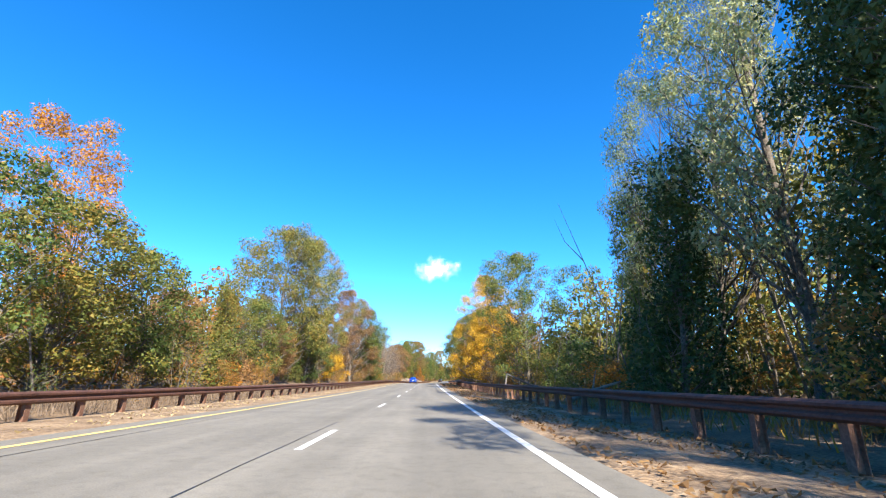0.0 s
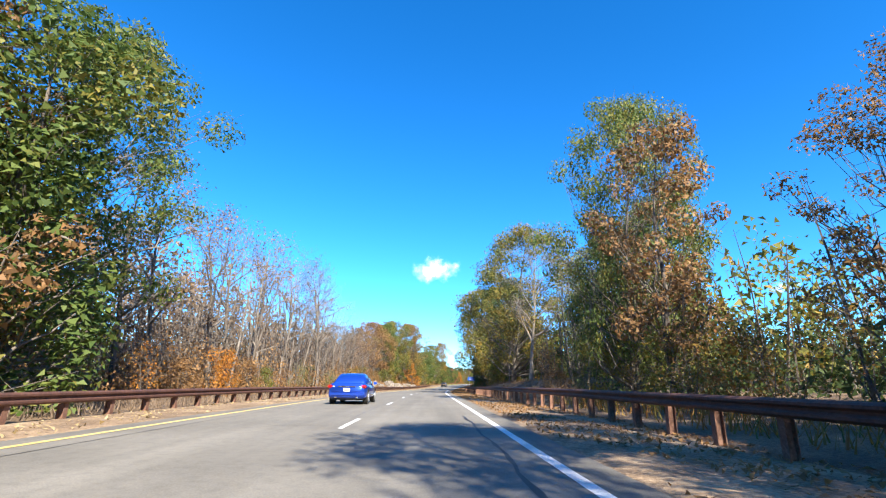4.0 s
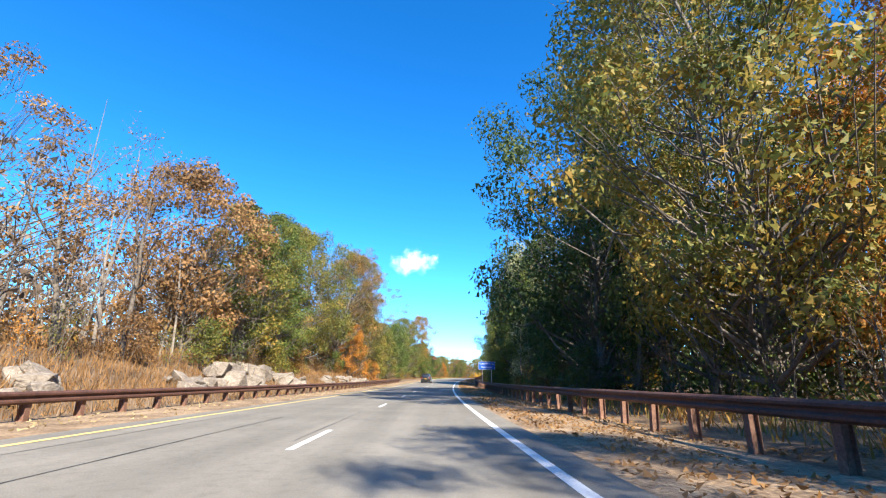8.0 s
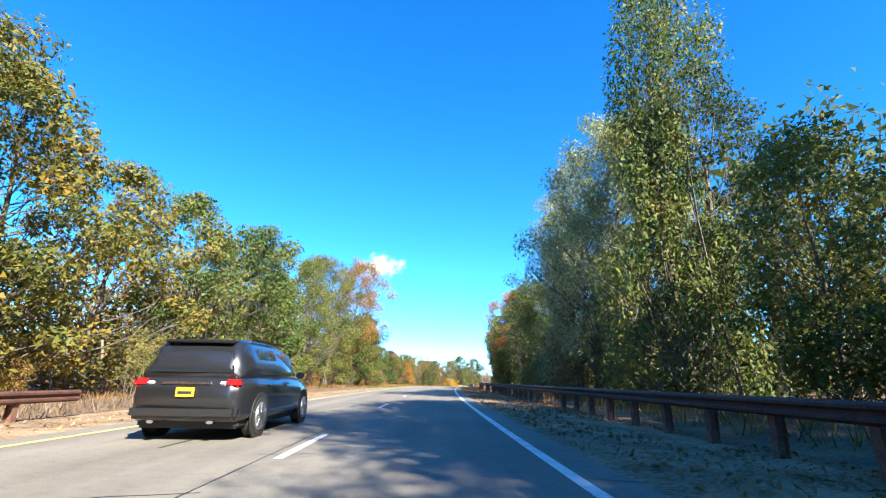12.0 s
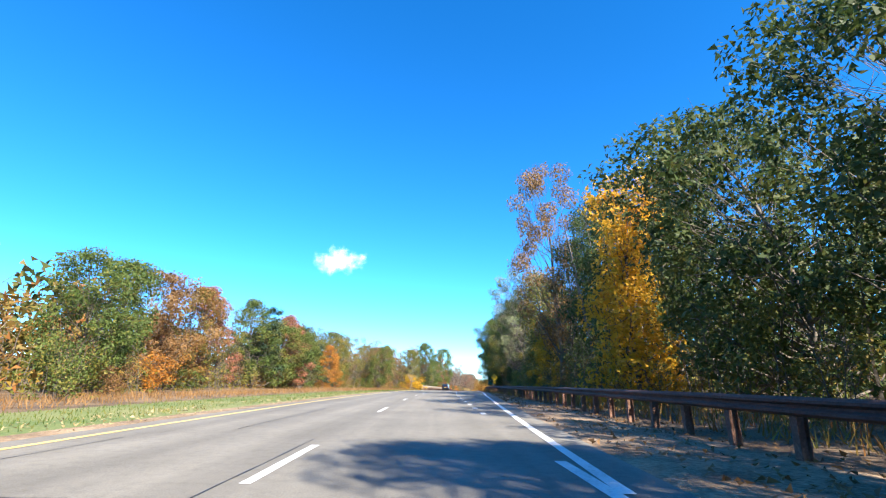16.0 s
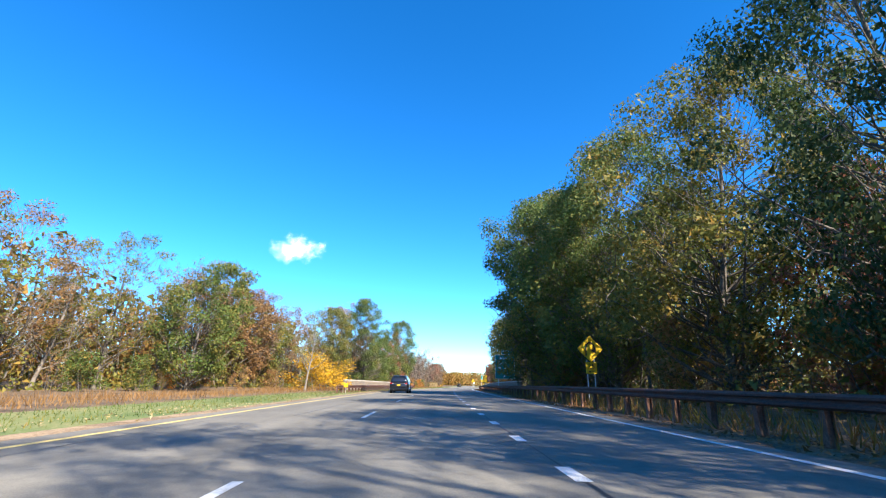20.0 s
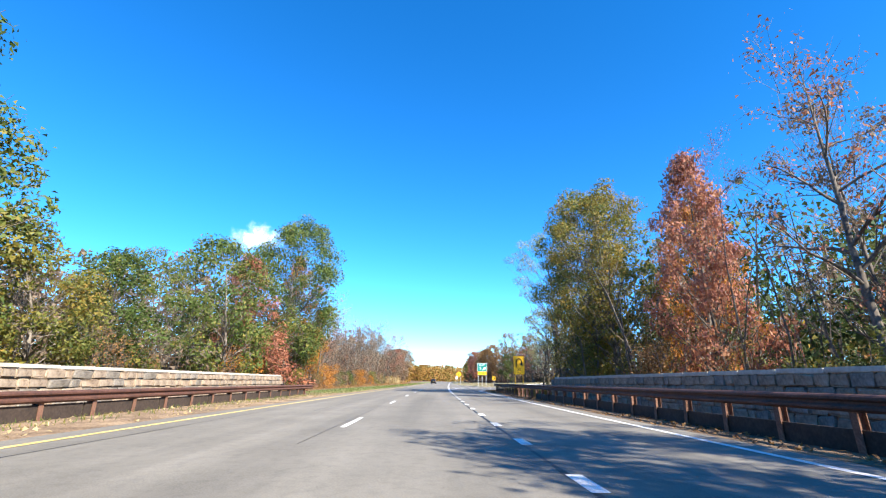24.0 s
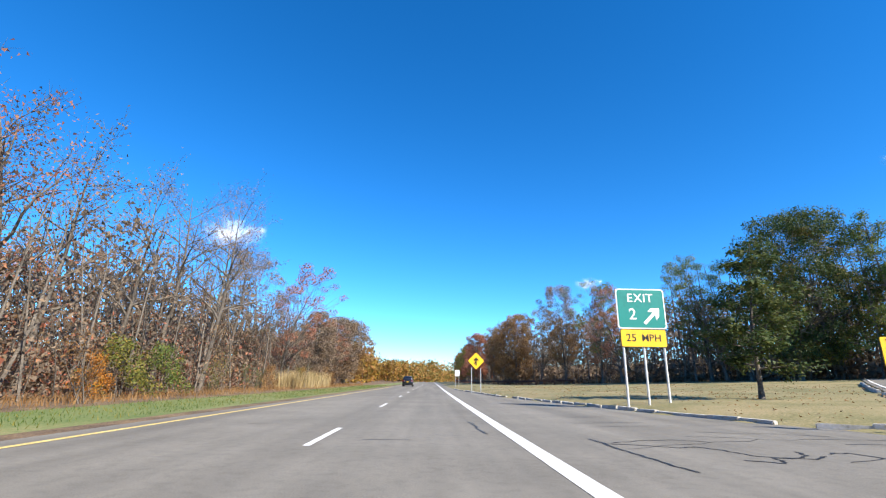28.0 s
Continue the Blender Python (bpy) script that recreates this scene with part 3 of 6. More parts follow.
# ---- trees ----
def tube(polys, sides_of):
    """Joined tapering tubes round polylines of (points, radii)."""
    V, Fc, base = [], [], 0
    for pts, rad in polys:
        sides = sides_of(rad[0])
        pts = np.asarray(pts, float)
        d = np.gradient(pts, axis=0)
        d /= np.linalg.norm(d, axis=1, keepdims=True) + 1e-9
        ref = np.array([0.31, 0.95, 0.05]) if abs(d[0, 2]) > 0.7 else np.array([0.0, 0.0, 1.0])
        u = np.cross(d, ref)
        u /= np.linalg.norm(u, axis=1, keepdims=True) + 1e-9
        v = np.cross(d, u)
        ang = np.linspace(0, 2 * math.pi, sides, endpoint=False)
        ring = pts[:, None, :] + np.asarray(rad)[:, None, None] * (np.cos(ang)[None, :, None] * u[:, None, :] + np.sin(ang)[None, :, None] * v[:, None, :])
        V.append(ring.reshape(-1, 3))
        m = len(pts)
        for i in range(m - 1):
            for j in range(sides):
                k = (j + 1) % sides
                Fc.append((base + i * sides + j, base + i * sides + k, base + (i + 1) * sides + k, base + (i + 1) * sides + j))
        base += m * sides
    return np.concatenate(V), Fc


def bend(rng, start, way, length, n, curl, lift):
    """A wandering polyline."""
    pts, p, d = [np.array(start, float)], np.array(start, float), np.array(way, float) / np.linalg.norm(way)
    for _ in range(n):
        d = d + rng.normal(0, curl, 3) + np.array([0, 0, lift])
        d /= np.linalg.norm(d)
        p = p + d * length / n
        pts.append(p.copy())
    return np.array(pts)


def skeleton(rng, h, spread, first, limbs, form, stems=1, rise=0.5, twigs=4, fine=0):
    """Trunk, limbs, branches; gives the polylines and the stretches that carry leaves."""
    polys, leafy = [], []
    for st in range(stems):
        off = rng.normal(0, 0.25 if stems > 1 else 0.0, 2)
        lean = rng.normal(0, 0.22 if stems > 1 else 0.04, 2)
        r0 = h * (0.0135 if stems == 1 else 0.009)
        trunk = bend(rng, (off[0], off[1], -0.3), (lean[0], lean[1], 1), h * 0.93 + 0.3, 9, 0.05, 0.05)
        rad = r0 * (1 - 0.93 * np.linspace(0, 1, 10)) * np.array([1.35] + [1] * 9)
        polys.append((trunk, rad))
        for i in range(limbs):
            f = first + (0.97 - first) * (i + rng.random()) / limbs
            az = i * 2.4 + rng.normal(0, 0.5)
            k = f * 9
            b = trunk[int(k)] * (1 - k % 1) + trunk[min(9, int(k) + 1)] * (k % 1)
            L = spread * form((f - first) / (1 - first)) * rng.uniform(0.75, 1.2)
            if L < 0.25:
                continue
            limb = bend(rng, b, (math.cos(az), math.sin(az), rise * rng.uniform(0.5, 1.5)), L, 5, 0.16, 0.05 * (1 if rise > 0.15 else 0))
            rl = max(0.012, min(r0 * (1 - 0.9 * f) * 0.7, L * 0.03))
            polys.append((limb, rl * np.linspace(1, 0.25, 6)))
            leafy.append((limb[2:], L))
            for j in range(twigs):
                g = rng.uniform(0.25, 1.0)
                q = limb[min(4, int(g * 5))]
                way = (limb[-1] - limb[0]) / L + rng.normal(0, 0.55, 3)
                tw = bend(rng, q, way, L * rng.uniform(0.3, 0.55), 2, 0.2, 0.04)
                polys.append((tw, max(0.007, rl * 0.4) * np.array([1, 0.65, 0.2])))
                leafy.append((tw, L * 0.45))
                for _ in range(fine):
                    tw2 = bend(rng, tw[rng.integers(1, 3)], (tw[-1] - tw[0]) / (L * 0.45) + rng.normal(0, 0.6, 3) + np.array([0, 0, 0.4]), L * rng.uniform(0.2, 0.35), 1, 0.2, 0.08)
                    polys.append((tw2, np.array([0.009, 0.003]) * max(0.8, h / 12)))
                    leafy.append((tw2, L * 0.25))
    return polys, leafy


def foliage(rng, leafy, count, size, cloud, flat=0.0):
    """Folded diamond sprays of leaves strewn round the branches."""
    w = np.array([x[1] for x in leafy])
    pick = rng.choice(len(leafy), count, p=w / w.sum())
    c = np.empty((count, 3))
    for i, k in enumerate(pick):
        pts = leafy[k][0]
        g = rng.random() * (len(pts) - 1)
        a = int(g)
        c[i] = pts[a] * (1 - g + a) + pts[min(a + 1, len(pts) - 1)] * (g - a)
    out = rng.normal(0, 1, (count, 3)) * np.array([1, 1, 0.75])
    c += out * cloud
    c[:, 2] = np.maximum(c[:, 2], 0.12)
    return sprays(rng, c, size, flat, out)


def sprays(rng, c, size, flat=0.0, out=None):
    """Three-cornered sprays of leaves at the points c."""
    count = len(c)
    nrm = rng.normal(0, 1, (count, 3))
    nrm[:, 2] = nrm[:, 2] + flat * 2.0
    if out is not None:   # leaves turn outwards and upwards on their clump
        nrm = nrm * 0.72 + out * 0.85 + np.array([0, 0, 0.5])
    nrm /= np.linalg.norm(nrm, axis=1, keepdims=True)
    u = np.cross(nrm, rng.normal(0, 1, (count, 3)))
    u /= np.linalg.norm(u, axis=1, keepdims=True)
    v = np.cross(nrm, u)
    a = (size * rng.uniform(0.5, 1.4, count))[:, None]
    b = a * rng.uniform(0.35, 0.75, count)[:, None]
    return np.stack([c - u * a * 0.5 - v * b * 0.3, c + u * a * 0.55, c + v * b * 0.8], 1).reshape(-1, 3)


def leaf_mesh(name, V, mat):
    n = len(V) // 3
    me = bpy.data.meshes.new(name)
    me.vertices.add(3 * n)
    me.vertices.foreach_set("co", np.asarray(V, np.float32).ravel())
    me.loops.add(3 * n)
    me.loops.foreach_set("vertex_index", np.arange(3 * n, dtype=np.int32))
    me.polygons.add(n)
    me.polygons.foreach_set("loop_start", np.arange(0, 3 * n, 3, dtype=np.int32))
    me.polygons.foreach_set("loop_total", np.full(n, 3, np.int32))
    me.materials.append(mat)
    me.update(calc_edges=True)
    me.validate()
    return me


def clumped(rng, o):
    """Trunk, limbs and twigs, and a crown of many rounded clumps of leaves within an uneven outline."""
    h, R, first, n = o["h"], o["spread"], o["first"], o["clumps"]
    base = first * h
    polys, stems = [], []
    for st in range(o.get("stems", 1)):
        many = o.get("stems", 1) > 1
        off, lean = rng.normal(0, 0.3 if many else 0.0, 2), rng.normal(0, 0.2 if many else 0.05, 2)
        trunk = bend(rng, (off[0], off[1], -0.3), (lean[0], lean[1], 1), h * 0.9 + 0.3, 9, 0.06, 0.04)
        polys.append((trunk, h * o.get("thick", 0.0145) * (1 - 0.93 * np.linspace(0, 1, 10)) * np.array([1.4] + [1] * 9)))
        stems.append(trunk)
    lobes, phase = rng.uniform(0.1, 0.22, 3), rng.uniform(0, 6.28, 3)
    f = (np.arange(n) + rng.random(n)) / n
    az = np.arange(n) * 2.39996 + rng.normal(0, 0.35, n)
    shape = np.array([o["form"](x) for x in f]) * (1 + lobes[0] * np.sin(2 * az + phase[0]) + lobes[1] * np.sin(3 * az + phase[1] + 4 * f) + lobes[2] * np.sin(5 * az + phase[2] - 7 * f))
    rc = R * rng.uniform(*o["clump"], n)
    rad = np.maximum(0, R * shape - rc * 0.55) * rng.uniform(0.25, 1.0, n) ** 0.5
    rc = np.minimum(rc, R * shape * 0.8 + 0.1)
    zc = np.clip(base + (h - base) * f, 0, h - rc * 0.55)
    V = []
    size, total = o["size"], (rc ** 2).sum()
    for i in range(n):
        trunk = stems[i % len(stems)]
        g = np.clip(zc[i] / h - 0.16 * rad[i] / R - 0.05, 0.06, 0.95) * 9
        q = trunk[int(g)] * (1 - g % 1) + trunk[min(9, int(g) + 1)] * (g % 1)
        axis = np.array([np.interp(zc[i], trunk[:, 2], trunk[:, 0]), np.interp(zc[i], trunk[:, 2], trunk[:, 1])])
        c = np.array([axis[0] + rad[i] * math.cos(az[i]), axis[1] + rad[i] * math.sin(az[i]), zc[i]])
        L = np.linalg.norm(c - q) + 0.01
        mid = (q + c) / 2 + rng.normal(0, 0.07, 3) * L + np.array([0, 0, -0.06 * L])
        line = np.array([q, (q + mid) / 2 + rng.normal(0, 0.03, 3) * L, mid, (mid + c) / 2 + rng.normal(0, 0.04, 3) * L, c])
        rl = max(0.012, min(h * 0.006 * (1.1 - zc[i] / h), L * 0.026))
        polys.append((line, rl * np.linspace(1, 0.3, 5)))
        for _ in range(o.get("twigs", 3)):
            d = rng.normal(0, 1, 3) + np.array([0, 0, 0.35])
            d *= rc[i] * rng.uniform(0.8, 1.15) / np.linalg.norm(d)
            s = line[rng.integers(2, 5)]
            polys.append((np.array([s, s + d * 0.55 + rng.normal(0, 0.1, 3) * rc[i], c + d]), rl * np.array([0.45, 0.25, 0.08]) + 0.004))
        m = int(o["leaves"] * rc[i] ** 2 / total)
        u = rng.normal(0, 1, (m, 3))
        u /= np.linalg.norm(u, axis=1, keepdims=True)
        r = 0.5 + 0.5 * rng.random(m) ** 0.6
        bumps = 1 + 0.16 * np.sin(u[:, 0] * 5 + i) * np.sin(u[:, 1] * 5 - i) + 0.1 * np.sin(u[:, 2] * 9 + 2 * i)
        pts = c + u * (r * bumps * rc[i])[:, None] * np.array([1, 1, o.get("squash", 0.72)])
        if "droop" in o:
            pts[:, 2] -= o["droop"] * rng.random(m) ** 2.2
        V.append((pts, size, u))
        k = int(m * o.get("core", 0.11))
        u = rng.normal(0, 0.3, (k, 3))
        V.append((c + u * rc[i] * np.array([1, 1, 0.6]), rc[i] * 0.15 + 0.07, u))
    out = [sprays(rng, np.maximum(c, np.array([-99, -99, 0.12])), s, o.get("flat", 0.0), u * 1.3) for c, s, u in V]
    return polys, np.concatenate(out)


# each: unit height 10 m; the crowns of most are clumps of leaves, those of the last three thin sprays along the branches
def round_top(f):
    return math.sqrt(max(0.02, 1 - (1.75 * f - 0.78) ** 2)) if f > 0.446 else 0.62 + 0.38 * math.sin(math.pi * f / 0.892)


FORMS = {
    "oak": dict(h=10, spread=3.9, first=0.12, clumps=76, clump=(0.165, 0.285), form=round_top, leaves=14000, size=0.19, squash=0.66),
    "maple": dict(h=10, spread=3.5, first=0.07, clumps=74, clump=(0.165, 0.28), form=lambda f: 0.95 * math.sin(math.pi * min(1, 0.3 + 0.42 * f)) * (1 - f ** 3.2) + 0.16, leaves=13500, size=0.18, squash=0.62),
    "tall": dict(h=10, spread=2.3, first=0.22, clumps=34, clump=(0.22, 0.36), form=lambda f: 0.45 + 0.6 * math.sin(math.pi * (0.1 + 0.8 * f)), leaves=6600, size=0.17, core=0.03, twigs=4),
    "open": dict(h=10, spread=3.5, first=0.26, clumps=44, clump=(0.12, 0.22), form=lambda f: 0.4 + 0.65 * math.sin(math.pi * min(1, 0.12 + 0.86 * f)), leaves=6400, size=0.125, core=0.0, twigs=6, squash=0.6),
    "vine": dict(h=10, spread=1.9, first=0.03, clumps=44, clump=(0.3, 0.5), form=lambda f: 1.0 - 0.3 * f + 0.2 * math.sin(9 * f), leaves=11000, size=0.18, droop=0.9, squash=1.1),
    "shrub": dict(h=3.0, spread=1.5, first=0.05, clumps=14, clump=(0.3, 0.5), form=lambda f: 1.0 - 0.45 * f * f, leaves=2300, size=0.13, stems=3, thick=0.008),
    "bare": dict(h=10, spread=2.6, first=0.25, limbs=15, form=lambda f: 0.45 + 0.6 * math.sin(math.pi * min(1, 0.2 + 0.75 * f)), rise=1.1, twigs=5, leaves=1700, size=0.12, cloud=0.22, fine=3),
    "pine": dict(h=10, spread=2.6, first=0.2, limbs=26, form=lambda f: 0.25 + 0.9 * (1 - f) ** 0.8, rise=0.12, twigs=5, leaves=8500, size=0.2, cloud=0.2, flat=0.7),
    "brush": dict(h=3.0, spread=1.1, first=0.1, limbs=6, form=lambda f: 1.0 - 0.3 * f, rise=1.2, twigs=3, leaves=650, size=0.09, cloud=0.22, stems=3, fine=1),
}
LIB = {}


def variant(form, k, big=False):
    """A wood and a crown; tall trees have twice the size and many more leaves."""
    key = (form, k, big)
    if key not in LIB:
        o = dict(FORMS[form])
        rng = np.random.default_rng(100 * list(FORMS).index(form) + k + 5)
        if "clumps" in o:
            if big:
                o.update(h=o["h"] * 2, spread=o["spread"] * 2, clumps=int(o["clumps"] * 1.45), clump=(o["clump"][0] * 0.86, o["clump"][1] * 0.86), leaves=int(o["leaves"] * 2.5), size=o["size"] * 1.22)
                if "droop" in o:
                    o["droop"] *= 1.8
            polys, crown = clumped(rng, o)
        else:
            if big:
                o.update(h=o["h"] * 2, spread=o["spread"] * 2, leaves=int(o["leaves"] * 2.6), cloud=o["cloud"] * 1.7)
            polys, leafy = skeleton(rng, o["h"], o["spread"], o["first"], o["limbs"], o["form"], o.get("stems", 1), o["rise"], o["twigs"], o.get("fine", 0))
            crown = foliage(rng, leafy, o["leaves"], o["size"], o["cloud"], o.get("flat", 0))
        V, Fc = tube(polys, lambda r: 7 if r > 0.1 else (4 if r > 0.03 else 3))
        LIB[key] = mesh_of("trunk", V, Fc, BARK, True), leaf_mesh("crown", crown, LEAF["green"])
    return LIB[key]


WORDS = {"green": "green", "dark": "dark green", "olive": "olive and yellowing", "yellow": "bright golden yellow", "orange": "orange", "red": "dull red",
         "russet": "russet brown", "brown": "dry brown", "silver": "pale grey-green", "pine": "dark green", "mixed": "mixed autumn", "straw": "straw-coloured"}
KINDS = {"oak": ("broad_tree", "broad roadside tree with {} leaves"), "maple": ("maple_tree", "full-crowned maple with {} leaves"), "tall": ("tall_tree", "tall slender tree with thin {} leaves"),
         "open": ("open_tree", "open-crowned tree with sparse {} leaves"), "bare": ("bare_tree", "nearly bare grey tree with a few {} leaves"), "vine": ("vine_covered_tree", "tree trunk draped in {} vines"),
         "pine": ("pine_tree", "pine with {} needles"), "shrub": ("shrub", "bushy shrub with {} leaves"), "brush": ("brush", "tangle of bare stems with {} leaves")}


def tree(form, colour, s, lat, h, w=None, bark=BARK, k=None, turn=None):
    """A tree h metres tall, w times as wide as its kind's usual shape at that height."""
    k = random.randrange(3) if k is None else k
    big = h > 15.5
    wood, crown = variant(form, k, big)
    name, words = KINDS[form]
    root = tagged(new(name), words.format(WORDS[colour]), "shrub" if form in ("shrub", "brush") else "tree", "roadside trees and shrubs")
    f = h / (FORMS[form]["h"] * (2 if big else 1))
    p = ground_point(s, lat, -0.05)
    turn = random.uniform(0, 360) if turn is None else turn
    root.matrix_basis = pose(*p, 0, 0, turn) @ Matrix.Diagonal((f * (w or 1), f * (w or 1), f, 1))
    t = part("trunk", wood, parent=root)
    c = part("crown", crown, parent=root)
    for ob, m in ((t, bark), (c, LEAF[colour])):
        ob.material_slots[0].link = "OBJECT"
        ob.material_slots[0].material = m
    return root


guardrail(-60, 284, -9.9, -1, 0.7)
guardrail(492, 573, -9.9, -1, 0.72)
guardrail(-60, 362, 5.8, 1, 0.95)
guardrail(362, 596, lambda s: 5.8 + 1.7 * min(1, (s - 362) / 40), 1, 0.97)

# ---- woods: along each side the height of the skyline, the distance of its edge and the colours ----
LEFT = [(-40.0, 12, 17), (23.3, 8.5, 15), (50, 8.5, 18), (57, 17, 21), (69.3, 19, 21), (78.1, 15, 17), (94.0, 16, 17), (103.9, 20, 17), (117.9, 15, 16), (153.7, 17, 15), (165.7, 15, 15), (177.6, 10, 15),
        (186.6, 10, 15), (197.5, 16, 17), (232.4, 17, 17), (244.3, 20, 17), (269.2, 22, 17), (281.1, 17, 17), (289.1, 14, 17), (296.1, 14, 17), (321.9, 15, 17), (336.9, 21, 17)]
LEFT_B = [(336.9, 21, 17), (360.8, 22, 17), (368.7, 14, 17), (380.7, 9, 20), (396.6, 11, 26), (476.2, 13, 27), (516.1, 15, 25), (532.0, 14, 22), (540.9, 20, 18), (547.9, 12, 18), (555.8, 8, 18), (567.8, 11, 18), (575.7, 16, 17), (585.6, 18, 17),
          (599.5, 16, 17), (609.4, 14, 18), (620.3, 12, 18), (643.3, 15, 18), (663.3, 18, 18), (692.3, 11, 18), (740.3, 15, 18), (1195.3, 16, 18)]
RIGHT = [(-40.0, 17, 11), (27.2, 18, 11), (37.0, 10, 12), (48.7, 14, 12), (58, 17, 10.5), (63, 10, 11), (73.2, 8, 11.5), (80, 9, 12.5), (87, 17, 12), (98.0, 14, 11), (138, 13, 11), (145, 9, 12), (156, 9, 12.5), (165, 14, 12.5), (172, 10, 12), (190, 11, 12), (197, 13, 12), (206, 18, 11.5), (213, 23, 11), (222, 23, 11), (227, 16, 11.5), (232, 8, 11.5),
         (247, 9, 11), (252, 20, 11.5), (258, 24, 11.5), (265, 22, 11), (270, 20, 11.5), (275, 8, 12), (283, 9, 12), (288, 18, 11), (297.1, 20, 11), (312, 16, 11), (325, 13, 11.5), (341.9, 15, 11)]
RIGHT_B = [(342, 15, 11), (351, 14, 11.5), (358, 12, 11.5), (364, 12, 11.5), (374, 13, 12), (385, 15, 12), (394, 22, 12.5), (400, 25, 12.5), (409, 21, 12.5), (417, 15, 12.5), (429, 17, 12.5), (440, 15, 13), (451, 15, 13), (463, 15, 13.5), (473, 20, 13), (495, 22, 13), (517, 16, 13), (529, 15, 13.5),
           (537, 10.5, 15), (548, 12, 15), (559, 15, 14.5), (570, 19, 13), (581, 20, 13), (592, 14, 15), (596, 13, 16)]


def along_profile(rows, s):
    a = np.array(rows, float)
    return float(np.interp(s, a[:, 0], a[:, 1])), float(np.interp(s, a[:, 0], a[:, 2]))


def woods_at(side, s):
    if side < 0:
        return along_profile(LEFT if s < 337 else LEFT_B, s)
    return along_profile(RIGHT if s < 342 else RIGHT_B, s)


# stretches: from where, the kinds of tree, the kinds of colour
MOOD = {-1: [(-40, "oak maple tall", "olive green russet"), (24, "oak open vine", "green olive russet"), (52, "oak oak open", "olive russet olive"), (86, "bare bare open", "brown brown russet"), (104, "maple open oak", "green russet olive"),
             (118, "bare bare bare", "brown russet brown"), (190, "open bare oak", "brown olive brown"), (205, "oak open", "olive russet olive"), (222, "oak maple open", "olive green olive"), (240, "open oak open", "olive mixed olive"),
             (285, "open oak maple", "olive green green"), (320, "maple maple oak", "olive green green"), (368, "maple oak", "green green olive"), (384, "maple oak oak open", "olive green mixed russet"),
             (445, "oak open open bare", "olive mixed russet olive"), (478, "bare open oak", "russet olive mixed"), (500, "oak bare open", "olive brown russet"), (543, "oak maple", "green green olive"),
             (553, "oak open", "green olive"), (586, "oak maple open", "orange olive orange"), (596, "bare bare bare open", "brown red brown"), (628, "bare bare open bare", "brown red brown russet"), (690, "open oak bare", "red russet brown")],
        1: [(-40, "tall vine tall", "silver dark green"), (33, "bare vine oak", "dark green"), (45, "oak oak", "green dark"), (68, "maple open", "orange green"), (80, "maple maple", "yellow"), (94, "open tall bare", "green silver russet"),
            (135, "vine open bare", "olive green"), (160, "oak oak", "dark olive green"), (174, "oak open", "green olive"), (195, "oak oak maple", "green dark green"), (240, "vine vine", "green dark"), (252, "oak vine vine", "dark green green"),
            (285, "vine open tall", "silver green dark"), (340, "oak maple", "dark olive green"), (355, "oak oak", "dark green olive"), (385, "oak maple vine", "olive yellow dark"), (405, "oak open", "dark green"), (425, "open tall oak", "silver dark dark"),
            (448, "oak maple", "olive green"), (470, "oak oak", "dark green dark"), (515, "open bare oak", "olive red"), (545, "open bare tall", "green red russet"), (566, "tall oak oak", "green dark olive"), (590, "open", "silver")]}


def mood(side, s):
    now = [m for m in MOOD[side] if m[0] <= s][-1]
    return now[1].split(), now[2].split()


# stretches whose trees are placed one by one below
SET = {-1: ((18, 36), (52, 90), (334, 382), (574, 600)), 1: ((12, 82), (138, 178), (194, 232), (376, 438), (436, 482), (544, 600))}


def by_hand(side, s):
    return any(a < s < z for a, z in SET[side])


rnd, rnd_thin = random.Random(4), random.Random(9)
for side in (-1, 1):
    # the right-hand row starts behind the camera, its unseen trees shading the verge
    s = -12.0 if side < 0 else -46.0
    while s < (720 if side < 0 else 600):
        forms, colours = mood(side, max(s, -11))
        s += rnd.uniform(5.6, 8.2) * (0.62 if side < 0 and "bare" in forms else 1)
        h, edge = woods_at(side, s)
        forms, colours = mood(side, s)
        if side > 0 and any(a < s < z for a, z in ((240, 262), (500, 520), (568, 588))):
            edge += 3.2   # kept clear before the signs
        if side > 0 and 440 < s < 476:
            edge += 2.2
        h *= rnd.uniform(0.86, 1.04)
        if by_hand(side, s):
            continue
        form, colour = rnd.choice(forms), rnd.choice(colours)
        if side < 0 and 186 < s < 212:   # lower, thinner trees behind the rock outcrop
            form, colour, h = ("bare" if rnd_thin.random() < 0.6 else "open"), "russet", h * 0.72
        tree(form, colour, s, side * (edge + rnd.uniform(-0.8, 2.2)), h, rnd.uniform(0.9, 1.1) * (1.0 if h < 14 else 14 / h) ** (0.4 if side < 0 else 0.25), rnd.choice([BARK, BARK, BARK, PALE_BARK]) if side < 0 else BARK)

# shrubs and brush at the edge of the woods
for side in (-1, 1):
    s = -12.0
    while s < (700 if side < 0 else 598):
        s += rnd.uniform(2.6, 4.6) if side < 0 else rnd.uniform(2.0, 3.6)
        h, edge = woods_at(side, s)
        lat = edge - rnd.uniform(1.0, 3.4) if side < 0 else edge - rnd.uniform(0.2, 1.6)
        if side > 0 and any(a < s < z for a, z in ((236, 262), (440, 476), (500, 520), (562, 588))):
            lat += 3
        if side > 0 and (14 < s < 62 or 140 < s < 176):
            lat += 7
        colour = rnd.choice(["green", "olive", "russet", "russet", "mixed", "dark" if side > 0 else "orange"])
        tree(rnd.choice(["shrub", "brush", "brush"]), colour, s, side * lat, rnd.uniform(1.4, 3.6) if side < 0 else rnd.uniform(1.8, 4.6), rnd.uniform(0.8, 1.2))


